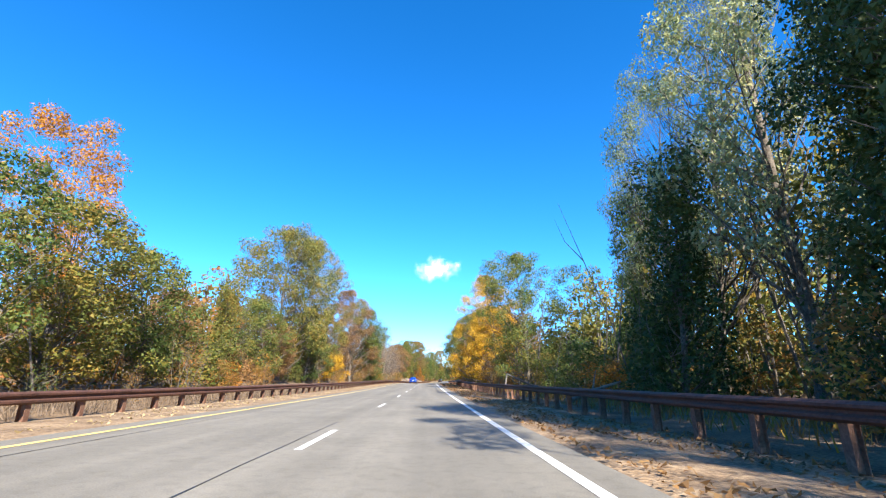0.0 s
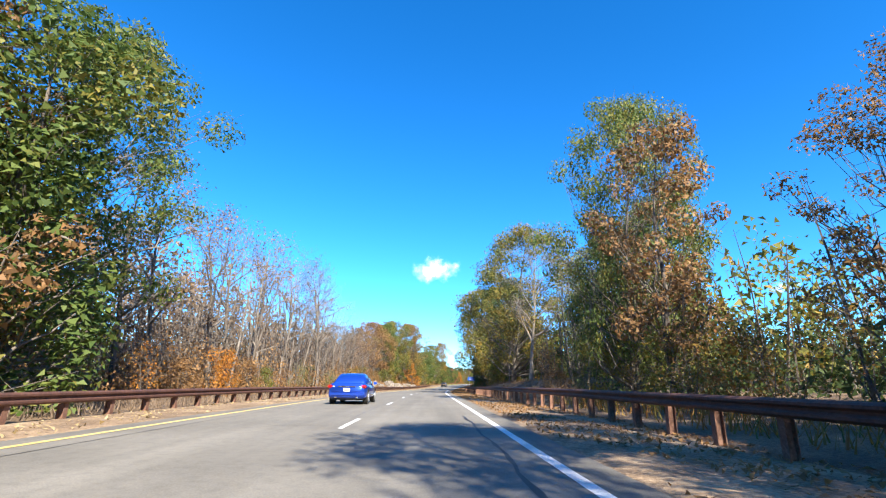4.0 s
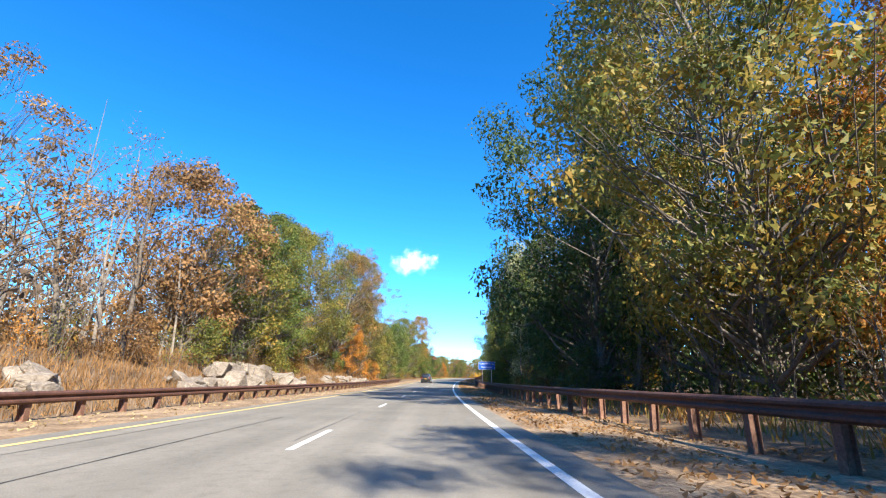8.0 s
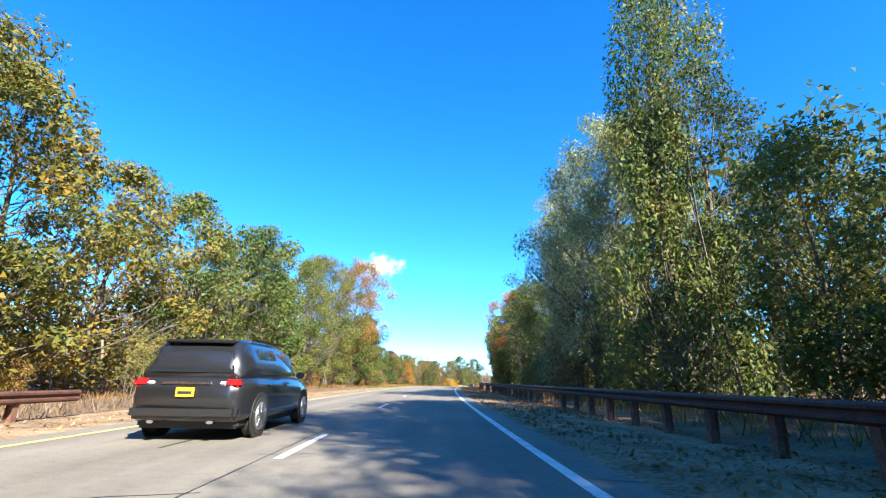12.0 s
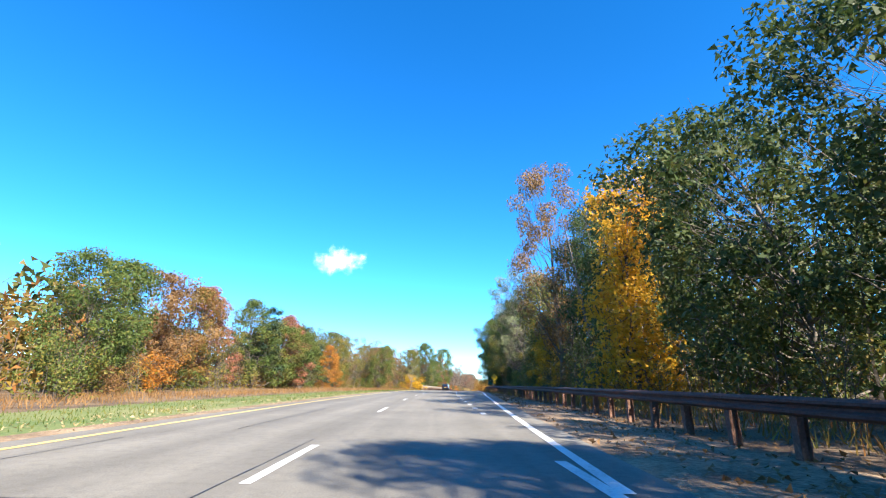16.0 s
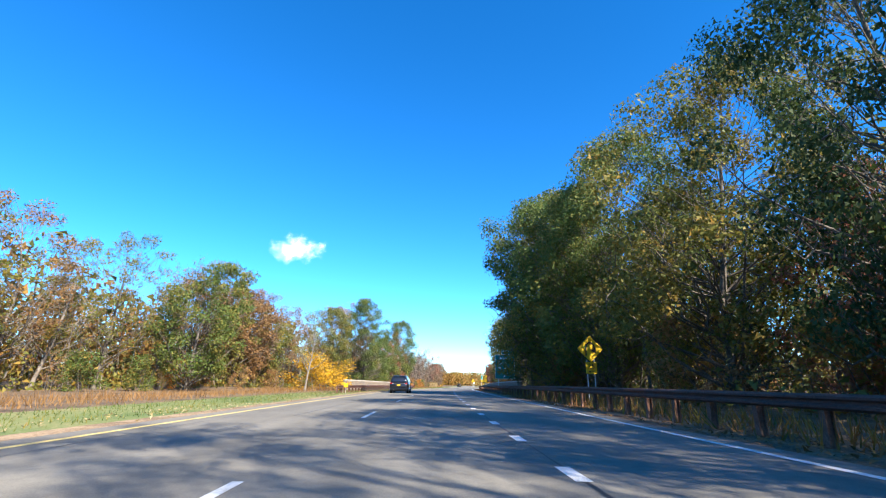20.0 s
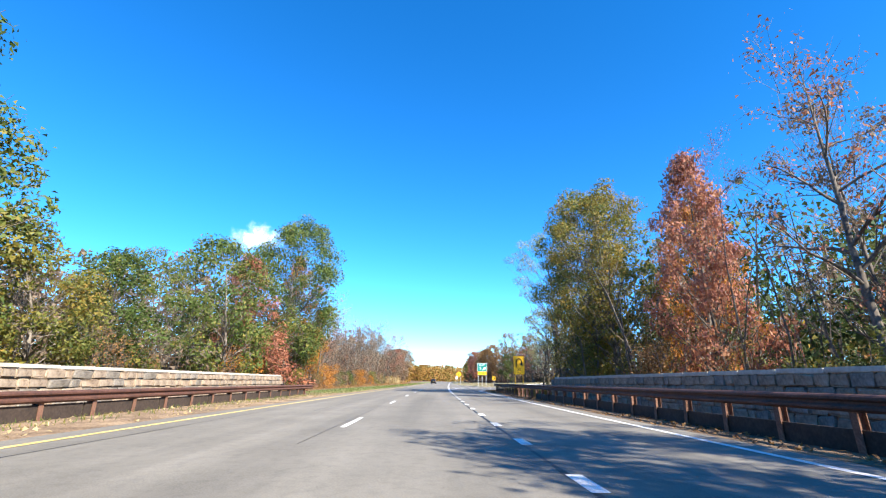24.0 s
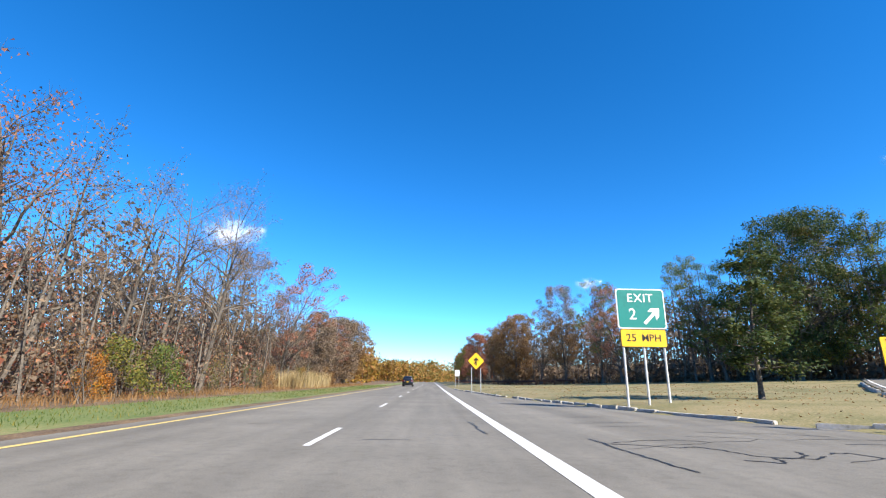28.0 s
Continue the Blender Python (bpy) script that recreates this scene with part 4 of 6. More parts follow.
# ---- the woods behind, too many to count ----
def backwoods(name, side, s0, s1, colour, seed, wide=(6, 26), dens=0.032, spray=0.6):
    rng = np.random.default_rng(seed)
    V, W, Fc, base = [], [], [], 0
    n = int((s1 - s0) * (wide[1] - wide[0]) * dens)
    for _ in range(n):
        s = rng.uniform(s0, s1)
        h, edge = woods_at(side, s)
        d = rng.uniform(*wide)
        h *= rng.uniform(0.6, 0.95) * (1 if d < 12 else 0.95)
        p = ground_point(s, side * (edge + d))
        cnt = int(200 + 20 * h)
        u = rng.normal(0, 1, (cnt, 3))
        u /= np.linalg.norm(u, axis=1, keepdims=True)
        r = rng.uniform(0.25, 1, cnt)[:, None] ** 0.5
        c = u * r * np.array([0.2 * h + 0.8, 0.2 * h + 0.8, 0.5 * h]) + np.array([0, 0, 0.5 * h])
        c += np.sin(c * 2.1 + p * 3) * 0.35
        V.append(sprays(rng, c + p, spray))
        pts = bend(rng, (0, 0, -0.3), (rng.normal(0, 0.05), rng.normal(0, 0.05), 1), h * 0.85, 5, 0.06, 0.05) + p
        tv, tf = tube([(pts, h * 0.011 * np.linspace(1, 0.2, 6))], lambda r: 4)
        W.append(tv)
        Fc += [tuple(base + i for i in f) for f in tf]
        base += len(tv)
    root = tagged(new(name), "dense autumn woods behind the roadside trees", "woods", kind="stuff")
    part("foliage", leaf_mesh("foliage", np.concatenate(V), LEAF[colour]), parent=root)
    part("trunks", mesh_of("trunks", np.concatenate(W), Fc, BARK), parent=root)


def thicket(side, s0, s1, colour, seed, near=0.5, far=9.0, tall=3.2, per=64, size=0.32, share=0.0):
    """Undergrowth between the trunks."""
    rng = np.random.default_rng(seed)
    n = int((s1 - s0) * per)
    s = rng.uniform(s0, s1, n)
    edge = np.array([woods_at(side, x)[1] for x in s])
    lat = side * (edge + rng.uniform(near, far, n))
    clump = 0.55 + 0.45 * np.sin(s * 0.7 + lat * 0.9) * np.sin(s * 0.23 - lat * 0.5)
    if share:
        tall = share * np.array([woods_at(side, x)[0] for x in s])
    up = rng.random(n) ** 1.3 * tall * clump + 0.05
    tagged(new("undergrowth", leaf_mesh("undergrowth", sprays(rng, ground_point(s, lat, up), size), LEAF[colour])), "dense tangled undergrowth beneath the roadside trees", "undergrowth", kind="stuff")


thicket(-1, -12, 110, "mixed", 21)
thicket(-1, 110, 245, "russet", 22)
thicket(-1, 245, 380, "mixed", 23)
thicket(-1, 380, 545, "olive", 24, -3.0, 7.0, 3.6)
thicket(-1, 545, 720, "brown", 25, -1.0, 8.0, 6.5, 120)
thicket(-1, 590, 720, "red", 29, -0.5, 7.0, 5.0, 36)
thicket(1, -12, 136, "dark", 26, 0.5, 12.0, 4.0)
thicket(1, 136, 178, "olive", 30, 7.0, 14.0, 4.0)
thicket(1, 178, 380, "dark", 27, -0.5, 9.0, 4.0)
thicket(1, 380, 600, "olive", 28, -0.5, 9.0, 3.6)
thicket(-1, 84, 106, "brown", 31, -0.5, 9.0, 11.0, 640, 0.18)
thicket(-1, 114, 196, "russet", 35, -2.6, 2.5, 4.2, 200, 0.2)
thicket(-1, 116, 196, "brown", 32, -1.0, 10.0, 10.5, 640, 0.18)
thicket(-1, 598, 700, "brown", 33, -1.0, 9.0, 13.0, 620, 0.19)
thicket(-1, 598, 700, "red", 34, 0.0, 9.0, 11.0, 240, 0.19)
backwoods("woods", -1, -10, 110, "mixed", 1)
backwoods("woods", -1, 110, 240, "brown", 2, dens=0.036, spray=0.5)
backwoods("woods", -1, 240, 375, "mixed", 3)
backwoods("woods", -1, 375, 545, "mixed", 4, wide=(3, 26))
backwoods("woods", -1, 545, 730, "brown", 5, (3, 24), 0.05, 0.5)
backwoods("woods", -1, 730, 1200, "mixed", 6, wide=(-1, 25), dens=0.016, spray=0.95)
backwoods("woods", 1, -10, 160, "olive", 7, (4, 24), 0.045, 0.5)
# darker leaves on the right: shade under the crowns is put into the colour
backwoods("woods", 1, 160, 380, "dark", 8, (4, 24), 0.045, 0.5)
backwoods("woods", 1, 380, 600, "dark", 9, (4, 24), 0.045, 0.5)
# deep undergrowth; the right-hand stretches carry woodland shade in their darker leaf colour
for k, (side, s0, s1, colour) in enumerate([(-1, -30, 180, "mixed"), (-1, 180, 400, "russet"), (-1, 400, 560, "mixed"), (-1, 560, 900, "russet"), (1, -30, 300, "dark"), (1, 300, 600, "dark")]):
    thicket(side, s0, s1, colour, 40 + k, 13, 34, 13.0, 190, 0.5, 0.62)

for k, (side, s0, s1, colour) in enumerate([(-1, -60, 330, "mixed"), (-1, 330, 800, "russet"), (1, -60, 300, "olive"), (1, 300, 590, "mixed")]):
    thicket(side, s0, s1, colour, 60 + k, 20, 105, 6.5, 110, 1.0)


def stems(side, s0, s1, n, seed, near=0.0, far=22.0, mat=BARK):
    """Bare young trunks and suckers crowding under the trees."""
    g = np.random.default_rng(seed)
    V, Fc, base = [], [], 0
    for _ in range(n):
        s = g.uniform(s0, s1)
        h, edge = woods_at(side, s)
        p = ground_point(s, side * (edge + near + (far - near) * g.random() ** 1.2))
        tall = h * g.uniform(0.25, 0.8)
        pts = bend(g, (0, 0, -0.2), (g.normal(0, 0.1), g.normal(0, 0.1), 1), tall, 3, 0.08, 0.05) + p
        lines = [(pts, tall * g.uniform(0.004, 0.011) * np.array([1, 0.8, 0.55, 0.15]))]
        for _ in range(2):
            q = pts[g.integers(1, 3)]
            lines.append((bend(g, q, (g.normal(0, 0.8), g.normal(0, 0.8), 0.8), tall * 0.35, 2, 0.15, 0.1), tall * 0.003 * np.array([1, 0.6, 0.2])))
        v, f = tube(lines, lambda r: 4 if r > 0.06 else 3)
        V.append(v)
        Fc += [tuple(base + i for i in q) for q in f]
        base += len(v)
    tagged(new("young_trunks", mesh_of("young_trunks", np.concatenate(V), Fc, mat)), "crowded bare grey young trunks inside the woods", "saplings", kind="stuff")


stems(-1, -10, 120, 380, 81, mat=PALE_BARK)
stems(-1, 120, 290, 620, 82, mat=PALE_BARK)
stems(-1, 118, 190, 240, 87, -1.0, 8.0)
stems(-1, 596, 700, 320, 88, -1.0, 9.0)
stems(-1, 290, 560, 700, 83, mat=PALE_BARK)
stems(-1, 560, 720, 620, 84)
stems(1, -10, 300, 620, 85)
stems(1, 300, 598, 620, 86)

# ---- woods beyond the exit lawn ----
EXIT_ROW = [(626, 86), (646, 70), (660, 57), (676, 44), (692, 32), (708, 22), (726, 14), (780, 12.5), (860, 12.5)]
er = random.Random(12)
for (s0, l0), (s1, l1) in zip(EXIT_ROW, EXIT_ROW[1:]):
    a, b = Vector(along(s0, l0)), Vector(along(s1, l1))
    n = max(1, int((b - a).length / 5.5))
    for i in range(n):
        f = (i + er.random()) / n
        s, la = s0 + (s1 - s0) * f, l0 + (l1 - l0) * f
        h = float(np.interp(s, [626, 660, 686, 708, 736, 860], [24, 23, 20, 16, 13, 14]))
        tree(er.choice(["tall", "open", "oak", "tall", "pine"]), er.choice(["green", "dark", "olive", "olive", "red", "russet"] if s < 700 else ["red", "russet", "olive", "red"]), s + er.uniform(-2, 2), la + er.uniform(0, 4), h * er.uniform(0.85, 1.1), 0.95)
def exit_edge(s):
    return float(np.interp(s, *zip(*EXIT_ROW)))


guardrail(700, 800, lambda s: exit_edge(s) - 3.2, 1)
rng = np.random.default_rng(77)
V, Fc, base = [], [], 0
for _ in range(900):
    s = rng.uniform(626, 780)
    p = ground_point(s + 2, exit_edge(s) + rng.uniform(0, 22))
    tall = rng.uniform(7, 17) * (1 if s < 690 else 0.7)
    v, f = tube([(bend(rng, (0, 0, -0.2), (rng.normal(0, 0.05), rng.normal(0, 0.05), 1), tall, 3, 0.05, 0.05) + p, tall * rng.uniform(0.006, 0.013) * np.array([1, 0.8, 0.6, 0.2]))], lambda r: 4)
    V.append(v)
    Fc += [tuple(base + i for i in q) for q in f]
    base += len(v)
tagged(new("young_trunks", mesh_of("young_trunks", np.concatenate(V), Fc, BARK)), "crowded dark bare trunks behind the exit lawn", "saplings", kind="stuff")
V = []
for (s0, l0), (s1, l1) in zip(EXIT_ROW, EXIT_ROW[1:]):
    n = 9000
    f = rng.random(n)
    deep = rng.uniform(2, 30, n)
    top = np.where(deep > 9, 14.0, 3.0)
    V.append(sprays(rng, ground_point(s0 + (s1 - s0) * f + deep * 0.5, l0 + (l1 - l0) * f + deep, rng.random(n) ** 1.4 * top), 0.75))
tagged(new("woods", leaf_mesh("woods", np.concatenate(V), LEAF["brown"])), "dense mixed woods behind the exit ramp", "woods", kind="stuff")
V = []
for k in range(26):
    s, la = 900 + k * 24, er.uniform(-30, 40)
    n = 900
    c = np.stack([rng.normal(0, 9, n), rng.normal(0, 9, n), rng.random(n) * er.uniform(8, 15)], 1)
    V.append(sprays(rng, c + along(s, la), 1.5))
for k in range(60):
    c = np.stack([rng.normal(0, 16, 700), rng.normal(0, 16, 700), rng.random(700) * er.uniform(10, 18)], 1)
    V.append(sprays(rng, c + along(1000 + k * 8, er.uniform(-260, 300)), 2.2))
tagged(new("woods", leaf_mesh("woods", np.concatenate(V), LEAF["mixed"])), "far autumn woods closing the view along the road", "woods", kind="stuff")

# the lone pine on the lawn and the clump of tall reeds by the far side
tree("pine", "dark", 643, 15.3, 7.8, 1.2, k=2)
V = []
n = 5200
rs, rl = rng.uniform(675, 692, n), rng.uniform(-20, -14.5, n)
base = ground_point(rs, rl)
lean = rng.normal(0, 0.16, (n, 2))
hh = rng.uniform(1.1, 2.3, n)
tip = base + np.stack([lean[:, 0] * hh, lean[:, 1] * hh, hh], 1)
w = np.stack([rng.normal(0, 0.03, n), rng.normal(0, 0.03, n), np.zeros(n)], 1)
tagged(new("reeds", leaf_mesh("reeds", np.stack([base - w, base + w, tip], 1).reshape(-1, 3), LEAF["straw"])), "clump of tall straw-coloured reeds", "reeds", kind="stuff")

# ---- particular trees ----
def crowned(form, colour, s, lat, h, radius, k=0, bark=BARK):
    """A tree with the given height and crown radius."""
    return tree(form, colour, s, lat, h, radius / (FORMS[form]["spread"] * h / FORMS[form]["h"]), bark, k=k)


# right side, from the start on
crowned("tall", "silver", 16, 13.5, 23, 4.2, 1)
# oak added past the edge of view to cast shade on the lane
crowned("oak", "dark", 7.5, 13.0, 18, 5.4, 1)
crowned("open", "silver", 23, 14.5, 24, 5.0, 2)
crowned("open", "silver", 29.5, 16.5, 23, 5.0, 0)
crowned("vine", "dark", 20, 10.8, 11, 2.2, 1)
crowned("vine", "green", 30.5, 14.5, 14, 2.0, 2)
crowned("bare", "silver", 38, 17.5, 17, 1.6, 1)
crowned("shrub", "dark", 24, 11.0, 4.4, 2.2)
crowned("shrub", "orange", 28, 10.0, 2.2, 1.5)
crowned("shrub", "green", 33, 12.0, 4.0, 2.2)
crowned("oak", "green", 40, 19, 6.5, 3.0, 1)
crowned("shrub", "olive", 38, 13.0, 3.4, 2.0)
crowned("oak", "dark", 46, 21, 8, 3.6, 2)
crowned("vine", "dark", 51, 23.5, 13, 2.6, 0)
crowned("vine", "dark", 55, 27, 13, 3.0, 1)
crowned("bare", "dark", 52.7, 25.3, 29, 1.3, 1)
crowned("bare", "dark", 54.5, 23.5, 25, 1.0, 2)
crowned("open", "dark", 55, 19.5, 14.5, 5.6, 0)
crowned("oak", "green", 58.5, 12.4, 17.5, 5.8, 0)
crowned("shrub", "green", 47, 13.0, 3.4, 2.2)
crowned("shrub", "olive", 54, 13.5, 4.0, 2.4)
crowned("oak", "dark", 64, 19, 8, 3.6, 2)
crowned("shrub", "orange", 70, 10.5, 2.6, 1.6)
crowned("open", "orange", 74, 15.5, 11, 3.2, 2)
crowned("maple", "yellow", 83.5, 12.0, 19.5, 6.0, 0)
crowned("maple", "yellow", 79.5, 11.0, 13.0, 4.4, 1)
crowned("maple", "yellow", 90.0, 13.2, 14.0, 4.4, 1)
crowned("oak", "green", 119, 10.8, 18, 4.4, 1)
# two oaks added beside the view to throw shade on the bank
crowned("oak", "dark", 127, 16.5, 15, 5.0, 1)
crowned("oak", "dark", 136, 18.0, 14, 5.0, 0)
crowned("bare", "brown", 149.5, 11.5, 17.0, 4.4, 0, PALE_BARK)
crowned("oak", "olive", 158.5, 10.8, 20.5, 8.6, 2)
crowned("oak", "dark", 171, 14.5, 17, 5.2, 2)
crowned("oak", "green", 153, 21, 11, 5.0, 1)
crowned("oak", "olive", 143, 20, 11, 5.0, 2)
crowned("oak", "green", 160, 24, 13, 5.0, 0)
crowned("bare", "brown", 154, 9.6, 6, 1.2, 2, PALE_BARK)
crowned("oak", "olive", 199.5, 12.4, 22, 7.6, 2)
crowned("maple", "orange", 196, 18, 16, 4.5, 1)
crowned("oak", "olive", 207, 14.5, 25, 6.6, 1)
crowned("oak", "dark", 215.5, 11.6, 26, 8.8, 0)
crowned("maple", "dark", 222, 15, 22, 6.0, 2)
crowned("oak", "orange", 204, 20, 16, 5.0, 0)
crowned("vine", "yellow", 229, 18, 15, 3.0, 0)
crowned("oak", "dark", 235, 11.8, 9, 3.6, 1)
# two oaks added off to the side so the verge ahead lies in shade
crowned("oak", "dark", 230, 17.5, 18, 5.0, 2)
crowned("oak", "dark", 239, 19.0, 17, 5.0, 0)
crowned("bare", "brown", 246, 15, 22, 2.4, 1, PALE_BARK)
crowned("vine", "silver", 256, 14.0, 23.0, 4.6, 0)
crowned("vine", "green", 262, 14.4, 22.0, 4.6, 1)
crowned("oak", "dark", 268, 15, 22.0, 6.0, 1)
crowned("vine", "green", 289.1, 11.0, 23.0, 3.0, 2)
crowned("oak", "silver", 298.0, 11.4, 19.0, 5.2, 1)
crowned("open", "silver", 304.0, 10.5, 18.0, 5.5, 1)
crowned("maple", "orange", 346.5, 12.4, 16.0, 4.8, 1)
crowned("vine", "yellow", 382.5, 11.4, 14.6, 2.8, 1)
crowned("oak", "dark", 378, 14.5, 13.0, 4.6, 0)
crowned("oak", "dark", 389, 14.0, 14.0, 4.8, 2)
crowned("tall", "russet", 402, 11.8, 24.0, 4.4, 2)
crowned("oak", "dark", 399, 17.0, 19.0, 4.6, 1)
crowned("oak", "dark", 394, 15.5, 15.0, 4.4, 0)
crowned("maple", "yellow", 405, 11.2, 7.0, 2.2, 1)
crowned("oak", "dark", 409, 16.0, 11.0, 4.0, 1)
crowned("vine", "olive", 415, 12.4, 14.0, 3.2, 0)
crowned("open", "silver", 417, 15.0, 16.5, 5.0, 1)
crowned("maple", "orange", 418.5, 14.0, 7.5, 2.2, 0)
crowned("oak", "green", 424, 15.5, 10.5, 4.2, 2)
crowned("oak", "olive", 431, 17.0, 11.0, 4.4, 0)
crowned("open", "silver", 432.4, 12.8, 20.0, 7.2, 0)
crowned("oak", "dark", 441, 15.0, 21, 5.4, 1)
crowned("open", "dark", 438, 12.8, 19, 4.6, 1)
crowned("oak", "dark", 446, 16, 16, 5.0, 2)
crowned("oak", "dark", 456.5, 14.2, 19, 5.2, 1)
crowned("maple", "red", 461, 18, 10, 3.4, 0)
crowned("oak", "olive", 468, 15.0, 18.6, 7.0, 0)
crowned("oak", "olive", 475, 16.5, 14, 5.4, 1)
crowned("oak", "green", 483, 15.0, 18, 5.6, 2)
crowned("maple", "olive", 492, 13, 22.0, 7.4, 2)
crowned("bare", "red", 548, 15.5, 15.0, 3.6, 1)
crowned("open", "brown", 550, 18, 14.0, 3.6, 2)
crowned("maple", "red", 558, 16.0, 15.0, 3.4, 0)
crowned("bare", "red", 562, 17, 16.0, 3.0, 2)
crowned("maple", "orange", 565, 19.0, 14.0, 3.4, 1)
crowned("tall", "olive", 572, 15.2, 19.0, 4.6, 1)
crowned("oak", "olive", 578, 15.0, 20.0, 5.6, 1)
crowned("tall", "dark", 583, 18.0, 19.0, 4.4, 0)
crowned("open", "silver", 591, 14.6, 20.0, 6.6, 0)
crowned("bare", "silver", 596, 14.0, 9.0, 2.6, 1)
crowned("open", "dark", 594, 19.0, 15.0, 4.6, 2)
# left side, from the start on
crowned("tall", "orange", 26.0, -20.5, 15.8, 3.6, 1, PALE_BARK)
crowned("oak", "olive", 21, -17.0, 8.4, 4.0, 0)
crowned("oak", "green", 27.5, -16.5, 8.0, 3.6, 1)
crowned("shrub", "olive", 32.5, -14.5, 4.4, 2.6)
crowned("oak", "russet", 33.5, -19, 7, 3.0, 2)
crowned("oak", "olive", 64, -20.0, 22.0, 7.4, 0)
crowned("oak", "olive", 76, -18.5, 23.0, 7.0, 1)
crowned("maple", "green", 68, -17.5, 8, 3.6, 1)
crowned("shrub", "yellow", 71, -14.8, 4.4, 2.0)
crowned("oak", "russet", 55, -18, 6.5, 3.0, 2)
crowned("maple", "orange", 51, -22, 9.0, 2.2, 2)
crowned("open", "brown", 85, -18, 16.0, 4.0, 1)
crowned("vine", "green", 106.9, -12.8, 13.0, 3.0, 0)
crowned("maple", "orange", 254.5, -14.2, 8.0, 2.2, 0)
crowned("oak", "mixed", 349, -16.5, 22, 7.0, 0)
crowned("oak", "dark", 356, -18.0, 12.5, 5.0, 2)
crowned("oak", "green", 353, -16.0, 12, 5.4, 1)
crowned("oak", "olive", 340, -18.0, 20, 6.0, 1)
crowned("oak", "green", 346, -15.4, 11, 4.4, 2)
crowned("maple", "green", 360, -16.0, 11.5, 4.6, 1)
crowned("bare", "silver", 496.2, -14.5, 8.0, 2.6, 0, PALE_BARK)
crowned("maple", "red", 408, -28, 11.5, 3.6, 0)
crowned("maple", "red", 430, -27, 11.5, 4.2, 0)
crowned("oak", "green", 424, -24.5, 9.0, 4.4, 1)
crowned("pine", "pine", 419, -25.5, 12.0, 3.2, 1)
crowned("maple", "green", 435, -24.5, 9.5, 4.0, 2)
crowned("pine", "pine", 442, -25, 12.0, 3.0, 0)
crowned("maple", "orange", 450, -24, 8.5, 3.0, 1)
crowned("shrub", "yellow", 503.1, -14.5, 4.5, 3.4)
crowned("shrub", "yellow", 509.1, -14.2, 4.2, 3.4)
crowned("oak", "green", 486.2, -22.0, 12.0, 4.4, 2)
crowned("maple", "green", 538.9, -17.0, 18.0, 6.0, 2)
crowned("oak", "green", 586, -17.0, 20.0, 7.4, 0)
crowned("maple", "red", 578, -18, 13, 3.6, 1)
crowned("shrub", "red", 575.7, -13.8, 4.5, 3.0)
crowned("maple", "orange", 596.5, -18.5, 18.0, 3.4, 0)


# ---- signs ----
def paint(name, colour, rough=0.45):
    dull = tuple(c * 0.8 for c in colour)
    return material(name, [dull, colour, colour], rough, 0.7, 9, 0.03)


GREEN_SIGN, BLUE_SIGN, YELLOW_SIGN, WHITE_SIGN, BLACK_SIGN = (paint("green_sign", (0.0, 0.19, 0.16)), paint("blue_sign", (0.008, 0.09, 0.48)), paint("yellow_sign", (0.78, 0.46, 0.01)),
                                                          paint("white_sign", (0.8, 0.8, 0.78)), paint("black_sign", (0.015, 0.014, 0.013)))
STEEL = material("galvanised_steel", [(0.42, 0.42, 0.41), (0.6, 0.6, 0.58)], 0.5, 2, 10, 0.05, 0.4)
PALE_POST = material("bright_galvanised_post", [(0.5, 0.5, 0.48), (0.68, 0.68, 0.66)], 0.5, 2, 10, 0.05, 0.1)
YELLOW_POST = paint("yellow_post", (0.72, 0.42, 0.02))
ALU = material("sign_back", [(0.35, 0.35, 0.35), (0.45, 0.45, 0.44)], 0.5, 1, 10, 0.05, 0.5)


LETTERS = {}


def words(text, size):
    """A letter as a mesh, made once for each size."""
    if (text, size) not in LETTERS:
        cu = bpy.data.curves.new("letters", "FONT")
        cu.body, cu.size, cu.align_x, cu.align_y, cu.extrude, cu.offset = text, size, "CENTER", "CENTER", 0.004, 0.005 * size
        ob = bpy.data.objects.new("letters", cu)
        LETTERS[text, size] = bpy.data.meshes.new_from_object(ob)
        bpy.data.objects.remove(ob)
    return LETTERS[text, size].copy()


def flat(points, mat, thick=0.012, name="symbol"):
    """A plate of the outline points in x and z, facing -y."""
    bm = bmesh.new()
    f = bm.faces.new([bm.verts.new((x, 0, z)) for x, z in points])
    r = bmesh.ops.extrude_face_region(bm, geom=[f])
    bmesh.ops.translate(bm, vec=(0, -thick, 0), verts=[g for g in r["geom"] if isinstance(g, bmesh.types.BMVert)])
    bmesh.ops.recalc_face_normals(bm, faces=bm.faces)
    me = bpy.data.meshes.new(name)
    bm.to_mesh(me)
    bm.free()
    me.materials.append(mat)
    return me


def rounded(w, h, r=0.06):
    pts = []
    for cx, cz, a0 in ((w / 2 - r, h / 2 - r, 0), (-w / 2 + r, h / 2 - r, 90), (-w / 2 + r, -h / 2 + r, 180), (w / 2 - r, -h / 2 + r, 270)):
        pts += [(cx + r * math.cos(radians(a0 + k * 22.5)), cz + r * math.sin(radians(a0 + k * 22.5))) for k in range(5)]
    return pts


def sign_base(name, label, s, lat, turn=0.0):
    root = tagged(new(name), label, "road sign", "road signs")
    p = ground_point(s, lat)
    root.matrix_basis = pose(*p, 0, 0, heading(s) + turn)
    return root


